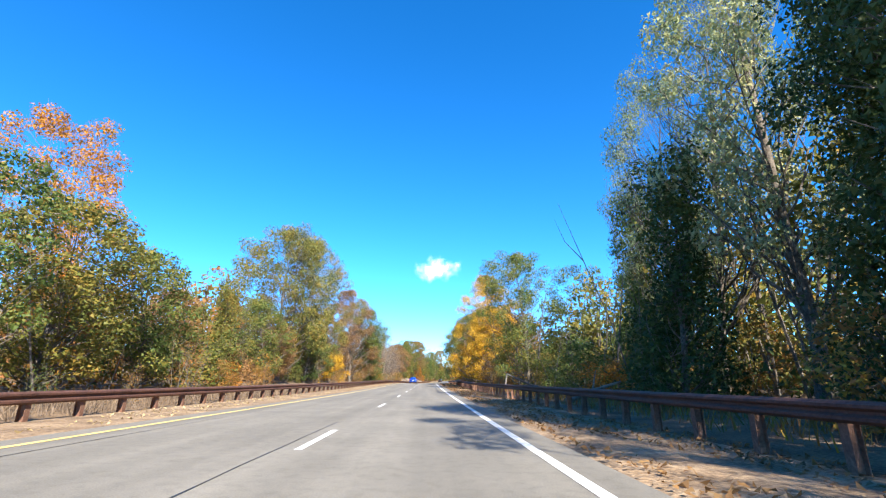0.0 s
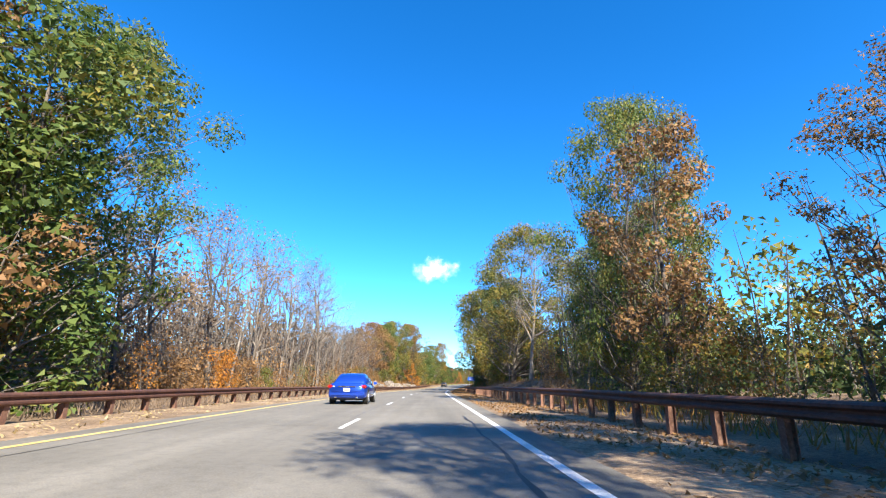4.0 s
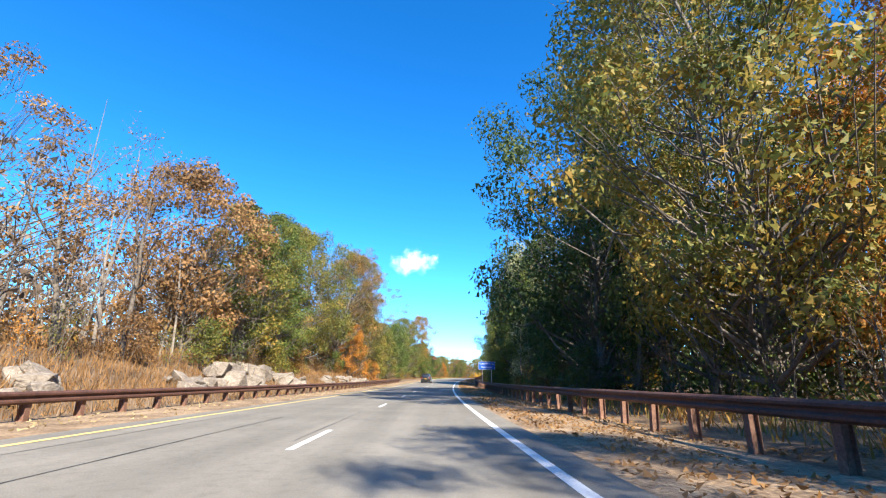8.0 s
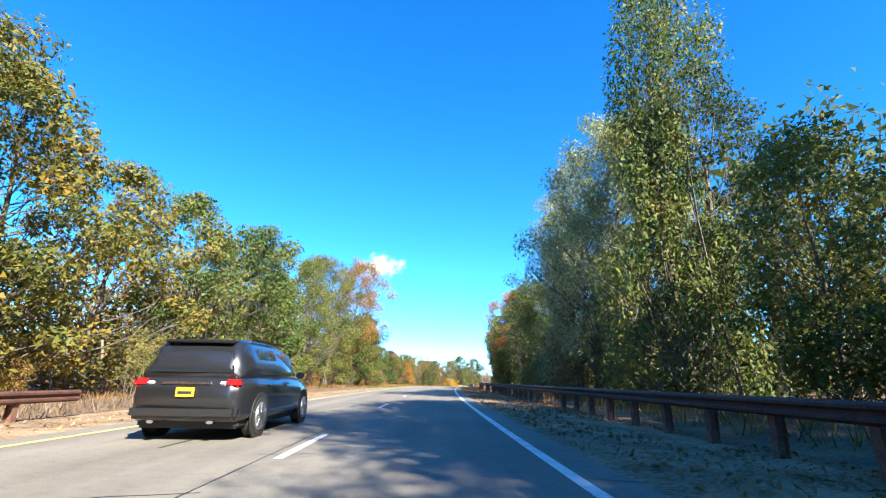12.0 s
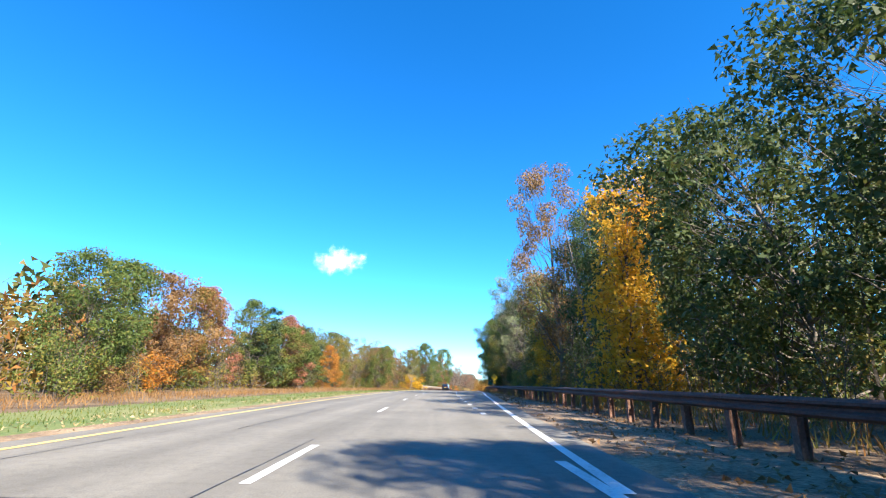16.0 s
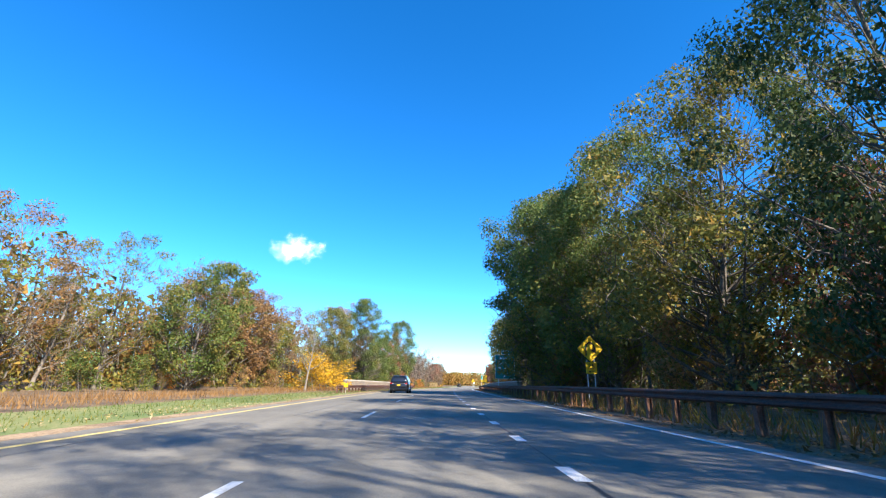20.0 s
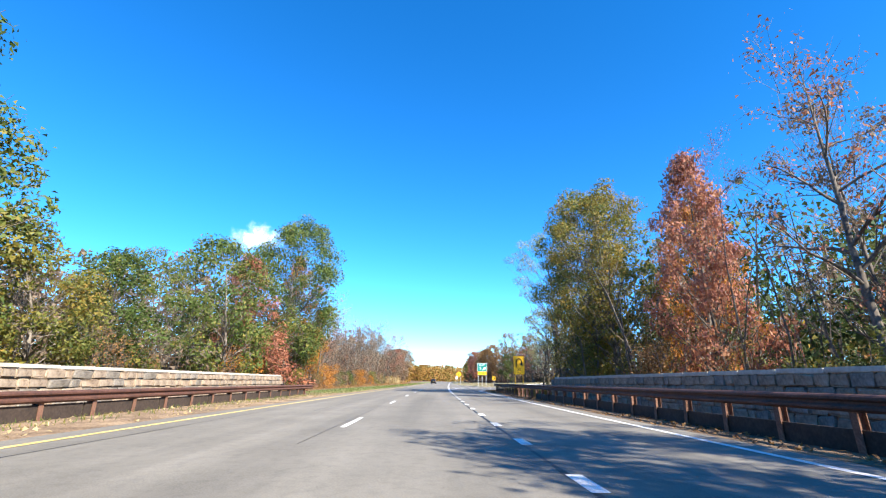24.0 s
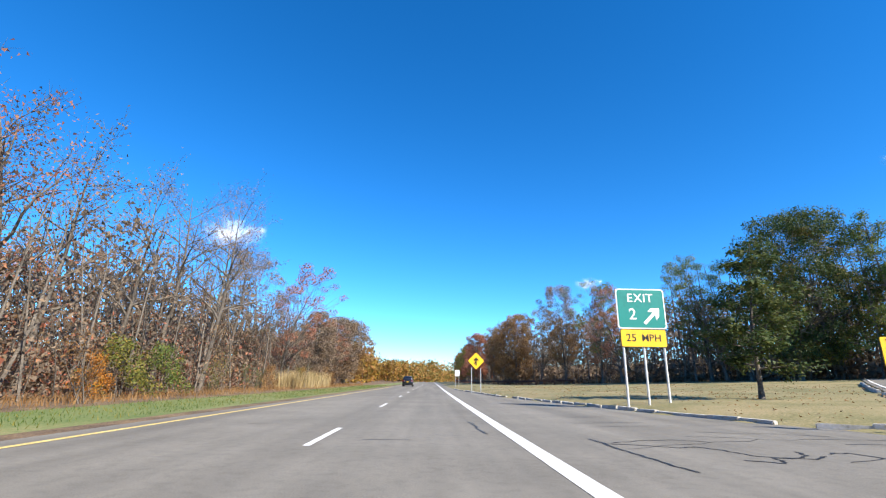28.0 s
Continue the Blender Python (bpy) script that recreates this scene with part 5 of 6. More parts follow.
def legs(root, xs, tall, mat, r=0.04, y=0.06):
    for x in xs:
        bm = bmesh.new()
        bmesh.ops.create_cone(bm, cap_ends=True, segments=10, radius1=r, radius2=r, depth=tall + 0.5, matrix=Matrix.Translation((x, y, tall / 2 - 0.25)))
        part("post", bm, mat, root)


def plate(root, x, z, pts, mat, border=None, inner=None, name="panel"):
    p = part(name, flat(pts, border or mat, 0.02), parent=root, at=pose(x, 0, z))
    if border:
        part("face", flat([(a * inner[0], b * inner[1]) for a, b in pts], mat, 0.006), parent=p, at=pose(0, -0.0205, 0))
    return p


def lettering(p, text, size, x, z, mat, y=-0.032):
    """Each letter a piece of its own, set side by side round x."""
    glyphs = []
    for ch in text:
        if ch == " ":
            glyphs.append((None, 0.0, 0.28 * size))
            continue
        me = words(ch, size)
        me.materials.append(mat)
        xs = [v.co.x for v in me.vertices]
        glyphs.append((me, min(xs), max(xs) - min(xs) + 0.1 * size))
    at = x - (sum(g[2] for g in glyphs) - 0.1 * size) / 2
    for me, low, wide in glyphs:
        if me:
            part("letter", me, parent=p, at=pose(at - low, y, z, 90, 0, 0))
        at += wide


ARROW = [(-0.05, -0.42), (0.05, -0.42), (0.05, 0.05), (0.19, -0.06), (0.19, 0.08), (0.0, 0.3), (-0.19, 0.08), (-0.19, -0.06), (-0.05, 0.05)]


def tilted(pts, deg, k=1.0):
    c, s = math.cos(radians(deg)) * k, math.sin(radians(deg)) * k
    return [(x * c + z * s, -x * s + z * c) for x, z in pts]


# exit sign in the gore
e = sign_base("exit_sign", "green exit sign over a yellow 25 mph plate on three posts", 641.5, 9.4)
legs(e, (-0.9, 0.0, 0.9), 3.0, PALE_POST, 0.05)
p = plate(e, 0, 4.0, rounded(2.18, 1.78, 0.12), GREEN_SIGN, WHITE_SIGN, (0.955, 0.945))
lettering(p, "EXIT", 0.54, 0.0, 0.46, WHITE_SIGN)
lettering(p, "2", 0.7, -0.4, -0.27, WHITE_SIGN)
part("arrow", flat(tilted(ARROW, 45, 1.38), WHITE_SIGN), parent=p, at=pose(0.52, -0.028, -0.25))
p = plate(e, 0, 2.7, rounded(2.05, 0.78, 0.08), YELLOW_SIGN, BLACK_SIGN, (0.975, 0.94), "speed_plate")
lettering(p, "25", 0.46, -0.56, 0.0, BLACK_SIGN)
lettering(p, "MPH", 0.44, 0.34, 0.0, BLACK_SIGN)

# police sign
b = sign_base("police_sign", "wide blue information sign on two steel posts behind the guardrail", 260.5, 7.1, -3)
legs(b, (-0.73, 0.73), 3.0, STEEL, 0.06, 0.075)
p = plate(b, 0, 3.28, rounded(2.65, 1.25, 0.06), BLUE_SIGN, WHITE_SIGN, (0.985, 0.965))
lettering(p, "PARKWAY POLICE", 0.255, 0, 0.25, WHITE_SIGN)
lettering(p, "NEXT RIGHT", 0.285, 0, -0.27, WHITE_SIGN)

# town sign before the exit
g = sign_base("town_sign", "tall green exit sign with an exit tab on two posts", 517.1, 9.5)
legs(g, (-1.0, 1.0), 2.2, STEEL, 0.06)
p = plate(g, 0, 3.75, rounded(3.0, 3.6, 0.12), GREEN_SIGN, WHITE_SIGN, (0.97, 0.975))
lettering(p, "Alpine", 0.62, 0, 1.25, WHITE_SIGN)
lettering(p, "Closter", 0.62, 0, 0.55, WHITE_SIGN)
for x in (-0.75, 0.1, 0.85):
    part("worn_lettering", flat(rounded(0.42, 0.3, 0.03), WHITE_SIGN, 0.006), parent=p, at=pose(x, -0.028, -0.2))
part("arrow", flat(tilted(ARROW, 45, 1.15), WHITE_SIGN), parent=p, at=pose(0.15, -0.028, -1.15))
p = plate(g, 0.45, 5.98, rounded(1.9, 0.78, 0.08), GREEN_SIGN, WHITE_SIGN, (0.955, 0.9), "exit_tab")
lettering(p, "EXIT 2", 0.46, 0, 0, WHITE_SIGN)


def loop_symbol(parent, x, z, k):
    """A black arrow that bends round to the right."""
    pts_o, pts_i = [], []
    for a in range(180, -50, -15):
        pts_o.append((0.3 * math.cos(radians(a)), 0.05 + 0.36 * math.sin(radians(a))))
        pts_i.append((0.2 * math.cos(radians(a)), 0.05 + 0.26 * math.sin(radians(a))))
    loop = [(-0.3, -0.4)] + pts_o + pts_i[::-1] + [(-0.2, -0.4)]
    part("symbol", flat([(a * k, b * k) for a, b in loop], BLACK_SIGN, 0.006), parent=parent, at=pose(x, -0.028, z))
    part("symbol", flat([(a * k, b * k) for a, b in ((0.02, -0.12), (0.34, -0.28), (0.32, 0.08))], BLACK_SIGN, 0.006), parent=parent, at=pose(x, -0.029, z))


# curve warning with speed plate
c = sign_base("curve_warning_sign", "yellow diamond hairpin curve sign over a 25 mph plate among leaves", 473.3, 9.6)
legs(c, (-0.22, 0.22), 2.6, STEEL, 0.035)
p = plate(c, 0, 3.25, tilted(rounded(1.2, 1.2, 0.08), 45), YELLOW_SIGN, BLACK_SIGN, (0.95, 0.95))
loop_symbol(p, 0, 0, 1.05)
p = plate(c, 0, 2.1, rounded(0.72, 0.72, 0.05), YELLOW_SIGN, BLACK_SIGN, (0.94, 0.94), "speed_plate")
lettering(p, "25", 0.42, 0, 0.1, BLACK_SIGN)
lettering(p, "MPH", 0.17, 0, -0.22, BLACK_SIGN)

# loop sign on yellow posts
c = sign_base("ramp_warning_sign", "tall yellow ramp loop sign on two yellow posts", 585, 9.2)
legs(c, (-0.42, 0.42), 2.7, YELLOW_POST, 0.05)
p = plate(c, 0, 3.0, rounded(1.25, 2.0, 0.07), YELLOW_SIGN, BLACK_SIGN, (0.96, 0.975))
loop_symbol(p, 0, 0.25, 1.2)
lettering(p, "25", 0.42, 0, -0.5, BLACK_SIGN)
lettering(p, "MPH", 0.18, 0, -0.82, BLACK_SIGN)

# side road warning
d = sign_base("junction_warning_sign", "yellow diamond warning sign on two posts at the lawn edge", 668.3, 4.6)
legs(d, (-0.45, 0.45), 2.4, STEEL, 0.04)
p = plate(d, 0, 3.05, tilted(rounded(1.22, 1.22, 0.08), 45), YELLOW_SIGN, BLACK_SIGN, (0.95, 0.95))
part("symbol", flat([(x * 1.3, z * 1.1) for x, z in ARROW], BLACK_SIGN, 0.006), parent=p, at=pose(0, -0.028, 0.02))
part("symbol", flat([(-0.24, -0.3), (-0.16, -0.36), (0.02, -0.1), (-0.04, 0.0)], BLACK_SIGN, 0.006), parent=p, at=pose(0, -0.029, 0.02))

# chevrons round the ramp
for s, la, tn in ((632.2, 11.2, -6), (643.9, 26.5, -14), (656, 40, -22)):
    c = sign_base("chevron_sign", "yellow chevron sign on a thin post at the ramp curve", s, la, tn)
    legs(c, (0,), 1.7, STEEL if s < 645 else YELLOW_POST, 0.035)
    p = plate(c, 0, 1.85, rounded(0.62, 0.78, 0.04), YELLOW_SIGN)
    part("symbol", flat([(-0.2, 0.34), (0.02, 0.34), (0.24, 0.0), (0.02, -0.34), (-0.2, -0.34), (0.02, 0.0)], BLACK_SIGN, 0.006), parent=p, at=pose(0, -0.021, 0))

# small white sign and marker posts far along the lawn
w = sign_base("speed_sign", "small white regulatory sign on a post", 697.3, 4.3)
legs(w, (-0.25, 0.25), 1.6, STEEL, 0.03)
p = plate(w, 0, 2.0, rounded(0.76, 0.95, 0.05), WHITE_SIGN, BLACK_SIGN, (0.95, 0.96))
for z in (0.2, -0.1):
    part("worn_lettering", flat(rounded(0.45, 0.1, 0.02), BLACK_SIGN, 0.004), parent=p, at=pose(0, -0.028, z))
w = sign_base("marker_board", "low pale striped marker board at the rail end", 492.7, -9.3)
legs(w, (0,), 0.7, STEEL, 0.03)
plate(w, 0, 0.75, rounded(0.4, 0.4, 0.03), YELLOW_SIGN)

# ---- stone parapets of the bridge ----
STONE = material("parapet_stone", [(0.14, 0.105, 0.075), (0.26, 0.2, 0.145), (0.37, 0.3, 0.225)], 0.9, 1.1, 10, 0.6)
TAN_STONE = material("tan_stone", [(0.18, 0.13, 0.09), (0.32, 0.24, 0.17), (0.42, 0.34, 0.25)], 0.9, 1.3, 10, 0.6)
GREY_STONE = material("grey_stone", [(0.11, 0.095, 0.078), (0.2, 0.175, 0.145), (0.3, 0.265, 0.22)], 0.9, 1.3, 10, 0.6)
MORTAR = material("mortar", [(0.14, 0.12, 0.1), (0.22, 0.195, 0.165)], 0.95, 2, 8, 0.4)
CAP = material("pale_coping", [(0.36, 0.32, 0.26), (0.5, 0.455, 0.385), (0.6, 0.555, 0.48)], 0.85, 0.8, 12, 0.3)
STONES = []
for k in range(8):
    rng2 = random.Random(k)
    bm = boxes((-0.09, 0.09, -0.36, 0.36, -0.13, 0.13), bevel=0.03)
    for v in bm.verts:
        v.co += Vector((rng2.uniform(-0.02, 0.03), rng2.uniform(-0.03, 0.03), rng2.uniform(-0.02, 0.02)))
    me = bpy.data.meshes.new("stone")
    bm.to_mesh(me)
    bm.free()
    me.materials.append((STONE, TAN_STONE, STONE, GREY_STONE)[k % 4])
    STONES.append(me)


def parapet(s0, s1, lat, side, top, label):
    root = tagged(new("stone_parapet"), label, "wall", "bridge parapets")
    n = int(s1 - s0)
    ss = np.linspace(s0, s1, n + 1)

    def slab(name, l0, l1, z0, z1, mat):
        v = np.concatenate([along(ss, l0, z0), along(ss, l1, z0), along(ss, l1, z1), along(ss, l0, z1)])
        m = n + 1
        f = []
        for i in range(n):
            for k in range(4):
                q = (k + 1) % 4
                f.append((k * m + i, k * m + i + 1, q * m + i + 1, q * m + i))
        f += [(0, m, 2 * m, 3 * m), (n, 3 * m + n, 2 * m + n, m + n)]
        part(name, mesh_of(name, v, f, mat), parent=root)
    slab("core", lat, lat + side * 0.45, -0.6, top - 0.12, MORTAR)
    rr = random.Random(int(s0))
    # coping stones, one by one
    for i in range(int((s1 - s0) / 1.6)):
        s = s0 + 1.6 * i + 0.8
        p = along(s, lat + side * 0.22, top - 0.06)
        bm = boxes((-0.31, 0.31, -0.785, 0.785, -0.065, 0.065), bevel=0.02)
        part("coping_stone", bm, CAP, root, at=pose(*p, rr.uniform(-0.4, 0.4), 0, heading(s)))
    courses = 4
    ch = (top - 0.2) / courses
    for c in range(courses):
        s = s0 + 0.4 * (c % 2)
        while s < s1 - 0.4:
            L = rr.uniform(0.34, 0.98)
            p = along(s + L / 2, lat - side * 0.015, 0.08 + ch * (c + 0.5))
            ob = part("stone", rr.choice(STONES), parent=root, at=pose(*p, rr.uniform(-3, 3), 0, heading(s)) @ Matrix.Diagonal((rr.uniform(0.8, 1.2), L / 0.76, ch / 0.275 * rr.uniform(0.9, 1.02), 1)))
            s += L
    return root


parapet(507.1, 571.4, -12.3, -1, 1.4, "pale sunlit stone parapet with a light coping")
parapet(502.1, 570.7, 9.4, 1, 1.5, "stone parapet with a pale coping, its road side in shade")

# added dark strips for the dark band under the beams on the bridge
DARK_STRIP = material("dark_strip", [(0.018, 0.013, 0.01), (0.04, 0.027, 0.02), (0.065, 0.045, 0.034)], 0.85, 1.0, 14, 0.3)
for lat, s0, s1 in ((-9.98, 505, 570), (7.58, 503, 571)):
    boards = tagged(new("dark_strips"), "dark strips low along the bridge guardrail", "kick board", "bridge kick boards")
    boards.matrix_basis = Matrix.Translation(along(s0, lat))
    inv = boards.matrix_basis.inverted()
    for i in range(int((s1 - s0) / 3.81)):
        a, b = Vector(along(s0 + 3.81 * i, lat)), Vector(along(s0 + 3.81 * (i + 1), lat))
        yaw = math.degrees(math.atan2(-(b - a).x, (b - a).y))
        part("board", boxes((-0.03, 0.03, 0.02, 3.78, -0.12, 0.34), bevel=0.008), DARK_STRIP, boards, at=inv @ pose(a.x, a.y, a.z, math.degrees(math.asin((b - a).z / 3.81)), 0, yaw))


# ---- rocks on the left bank ----
ROCK = material("pale_rock", [(0.11, 0.088, 0.068), (0.21, 0.175, 0.14), (0.32, 0.275, 0.225)], 0.95, 0.9, 9, 1.0, dist=0.09)


def boulder(rr, r):
    """An angular block with broken faces."""
    bm = bmesh.new()
    for _ in range(15):
        q = Vector((rr.uniform(-1, 1), rr.uniform(-1, 1), rr.uniform(-1, 1)))
        q /= max(abs(q.x), abs(q.y), abs(q.z)) ** 0.8 + 0.05
        bm.verts.new(q * r * 0.8)
    h = bmesh.ops.convex_hull(bm, input=bm.verts)
    bmesh.ops.delete(bm, geom=[v for v in h["geom_interior"] if isinstance(v, bmesh.types.BMVert)], context="VERTS")
    bmesh.ops.bevel(bm, geom=list(bm.edges), offset=r * 0.03, segments=1, affect="EDGES")
    return bm


rr = random.Random(31)


def outcrop(s, lat, n, size):
    root = tagged(new("rock_outcrop"), "pale fractured rock outcrop on the grassy bank", "rock", "roadside rocks")
    root.matrix_basis = Matrix.Translation(ground_point(s, lat))
    inv = root.matrix_basis.inverted()
    for _ in range(2 * n):
        ds, dl, r = rr.uniform(-1, 1) * size * 1.8, rr.uniform(-0.8, 0.8) * size, size * rr.uniform(0.22, 0.62)
        p = ground_point(s + ds, lat + dl, r * rr.uniform(0.1, 0.75))
        part("rock", boulder(rr, r), ROCK, root, at=inv @ pose(*p, rr.uniform(-20, 20), rr.uniform(-20, 20), rr.uniform(0, 360)) @ Matrix.Diagonal((1.0, 1.35, 0.75, 1)))


for s, la, n, size in ((190, -12.8, 5, 1.0), (197, -13.2, 6, 1.5), (209, -12.9, 5, 1.1), (215, -13.1, 9, 1.7), (221, -13.0, 9, 1.9), (226, -12.8, 5, 1.2), (238, -12.8, 5, 1.0), (246, -12.7, 7, 1.2), (253, -12.8, 7, 1.3), (260, -12.9, 4, 1.0), (98, -12.6, 4, 0.9), (104, -12.4, 3, 0.8)):
    outcrop(s, la, n, size)

# ---- broken pale trunks behind the right-hand rail ----
for pts, r in (([(42, 6.6, 0.1), (42.4, 6.9, 1.0), (42.8, 7.1, 1.75)], 0.1), ([(42.9, 7.1, 1.8), (43.4, 8.2, 1.3), (43.6, 9.4, 0.75), (44, 10.6, 0.5)], 0.11), ([(24, 7.2, 0.3), (24.6, 8.6, 0.7), (25.6, 10.4, 1.0)], 0.12), ([(25, 8.6, 0.4), (25.1, 8.8, 1.2), (25.3, 9.0, 1.7)], 0.05)):
    P = np.array([ground_point(s, la, z) for s, la, z in pts])
    v, f = tube([(P, r * np.linspace(1, 0.55, len(P)))], lambda q: 8)
    tagged(new("fallen_trunk", mesh_of("fallen_trunk", v, f, PALE_BARK, True)), "broken pale tree trunk fallen behind the guardrail", "fallen trunk", "fallen trunks")

# ---- dead grass, leaf litter and weeds on the verges ----
def litter(name, label, s0, s1, l0, l1, n, size, colour, seed, flatness=1.2, up=0.02):
    g = np.random.default_rng(seed)
    s = g.uniform(s0, s1, n)
    la = g.uniform(0, 1, n)
    a = np.array([l0(x) if callable(l0) else l0 for x in s])
    b = np.array([l1(x) if callable(l1) else l1 for x in s])
    lat = a + (b - a) * la
    keep = (np.sin(s * 0.35 + lat * 1.3) * np.sin(s * 0.13 - lat * 0.7) > -0.55)
    V = sprays(g, ground_point(s[keep], lat[keep], up), size, flatness)
    tagged(new(name, leaf_mesh(name, V, LEAF[colour])), label, name.replace("_", " "), kind="stuff")


litter("leaf_litter", "fallen brown leaves strewn over the verge", -10, 362, 2.6, 6.4, 60000, 0.11, "russet", 51)
litter("leaf_litter", "fallen brown leaves strewn over the verge", 362, 600, lambda s: float(paved(s)) + 0.1, 9.5, 18000, 0.12, "russet", 52)
litter("leaf_litter", "fallen leaves along the left verge", -10, 600, -9.8, -7.3, 16000, 0.1, "straw", 53)
litter("leaf_litter", "fallen leaves scattered on the lawn", 605, 690, lambda s: float(paved(s)) + 0.3, lambda s: float(paved(s)) + 26, 9000, 0.1, "russet", 54)


def blades(name, label, s0, s1, l0, l1, n, tall, colour, seed):
    g = np.random.default_rng(seed)
    s, lat = g.uniform(s0, s1, n), g.uniform(l0, l1, n)
    base = ground_point(s, lat)
    hh = tall * g.uniform(0.4, 1.2, n)
    lean = g.normal(0, 0.35, (n, 2))
    tip = base + np.stack([lean[:, 0] * hh, lean[:, 1] * hh, hh], 1)
    a = g.uniform(0, 6.28, n)
    w = np.stack([np.cos(a), np.sin(a), np.zeros(n)], 1) * (0.012 + 0.02 * hh)[:, None]
    tagged(new(name, leaf_mesh(name, np.stack([base - w, base + w, tip], 1).reshape(-1, 3), LEAF[colour])), label, "grass", kind="stuff")


blades("dry_grass", "dry grass and weeds behind the left guardrail", -10, 290, -14.5, -10.2, 26000, 0.42, "brown", 61)
blades("dry_grass", "dry weeds on the rocky bank", 150, 285, -19, -12.5, 26000, 0.6, "russet", 62)
blades("dry_grass", "dry grass at the edge of the woods", 290, 720, -19, -13.5, 30000, 0.42, "russet", 63)
blades("lawn_grass", "short green and yellow roadside grass", 335, 720, -13, -8.2, 34000, 0.12, "green", 64)
blades("dry_grass", "weeds behind the right-hand guardrail", -10, 124, 7.2, 11.5, 7000, 0.6, "mixed", 65)
blades("dry_grass", "sparse weeds on the shaded bank", 124, 190, 7.2, 12.5, 1500, 0.3, "brown", 68)
blades("dry_grass", "weeds behind the right-hand guardrail", 190, 500, 7.2, 11.5, 16000, 0.6, "mixed", 69)
litter("leaf_litter", "fallen brown leaves on the shaded bank", 120, 192, 6.2, 14.0, 14000, 0.13, "russet", 55)
blades("dry_grass", "weeds behind the right-hand guardrail", 573, 600, 8.6, 12.5, 2500, 0.6, "mixed", 66)
blades("dry_grass", "weeds between the rocks of the bank", 185, 264, -13.4, -10.6, 9000, 0.35, "russet", 67)


# ---- clouds ----
def cloud_material(wide, tall):
    """A ragged white sheet that thins out towards its rim."""
    m = bpy.data.materials.new("cloud")
    m.use_nodes = True
    n, l = m.node_tree.nodes, m.node_tree.links
    bsdf = n["Principled BSDF"]
    bsdf.inputs["Base Color"].default_value = (0.95, 0.95, 0.96, 1)
    bsdf.inputs["Roughness"].default_value, bsdf.inputs["Specular IOR Level"].default_value = 1.0, 0.0
    tc, mp, gr, no = n.new("ShaderNodeTexCoord"), n.new("ShaderNodeMapping"), n.new("ShaderNodeTexGradient"), n.new("ShaderNodeTexNoise")
    gr.gradient_type = "SPHERICAL"
    mp.inputs["Scale"].default_value = (2.0 / wide, 0, 2.0 / tall)
    no.inputs["Scale"].default_value, no.inputs["Detail"].default_value, no.inputs["Roughness"].default_value = 4.5 / wide, 7, 0.58
    l.new(tc.outputs["Object"], mp.inputs["Vector"]), l.new(mp.outputs[0], gr.inputs["Vector"]), l.new(tc.outputs["Object"], no.inputs["Vector"])
    add, rng_ = n.new("ShaderNodeMath"), n.new("ShaderNodeMapRange")
    add.operation, add.inputs[1].default_value = "MULTIPLY_ADD", 1.9
    l.new(no.outputs["Fac"], add.inputs[0]), l.new(gr.outputs["Fac"], add.inputs[2])
    rng_.interpolation_type = "SMOOTHSTEP"
    rng_.inputs[1].default_value, rng_.inputs[2].default_value, rng_.inputs[3].default_value, rng_.inputs[4].default_value = 1.2, 2.3, 0.0, 0.8
    l.new(add.outputs[0], rng_.inputs[0])
    rim = n.new("ShaderNodeMapRange")
    rim.inputs[1].default_value, rim.inputs[2].default_value = 0.0, 0.25
    l.new(gr.outputs["Fac"], rim.inputs[0])
    mul = n.new("ShaderNodeMath")
    mul.operation = "MULTIPLY"
    l.new(rng_.outputs[0], mul.inputs[0]), l.new(rim.outputs[0], mul.inputs[1])
    tr, mx = n.new("ShaderNodeBsdfTransparent"), n.new("ShaderNodeMixShader")
    l.new(mul.outputs[0], mx.inputs[0]), l.new(tr.outputs[0], mx.inputs[1]), l.new(bsdf.outputs[0], mx.inputs[2]), l.new(mx.outputs[0], n["Material Output"].inputs["Surface"])
    return m


def cloud(az, el, wide, tall, seed, far=4300):
    d = Vector((math.sin(radians(az)) * math.cos(radians(el)), math.cos(radians(az)) * math.cos(radians(el)), math.sin(radians(el)))) * far
    k = 12
    V = [((i / k - 0.5) * wide, 8 * math.sin(i * 1.7 + j + seed), (j / k - 0.5) * tall) for j in range(k + 1) for i in range(k + 1)]
    Fc = [(j * (k + 1) + i, j * (k + 1) + i + 1, (j + 1) * (k + 1) + i + 1, (j + 1) * (k + 1) + i) for j in range(k) for i in range(k)]
    ob = tagged(new("cloud", mesh_of("cloud", np.array(V), Fc, cloud_material(wide, tall), True)), "small wispy white cloud in a clear blue sky", "cloud", kind="structure")
    ob.matrix_basis = Matrix.Translation(d) @ pose(0, 0, 0, 0, 0, -az)


cloud(0.6, 13.7, 600, 330, 5)
cloud(64.5, 18.3, 260, 210, 6)
cloud(38.0, 9.8, 300, 130, 7)

# ---- cars ----
def car_paint(name, colour):
    m = bpy.data.materials.new(name)
    m.use_nodes = True
    b = m.node_tree.nodes["Principled BSDF"]
    b.inputs["Base Color"].default_value = (*colour, 1)
    b.inputs["Roughness"].default_value, b.inputs["Metallic"].default_value, b.inputs["Coat Weight"].default_value = 0.32, 0.55, 0.8
    return m


GLASS = car_paint("dark_car_glass", (0.012, 0.015, 0.018))
GLASS.node_tree.nodes["Principled BSDF"].inputs["Roughness"].default_value = 0.06
GLASS.node_tree.nodes["Principled BSDF"].inputs["Metallic"].default_value = 0.0
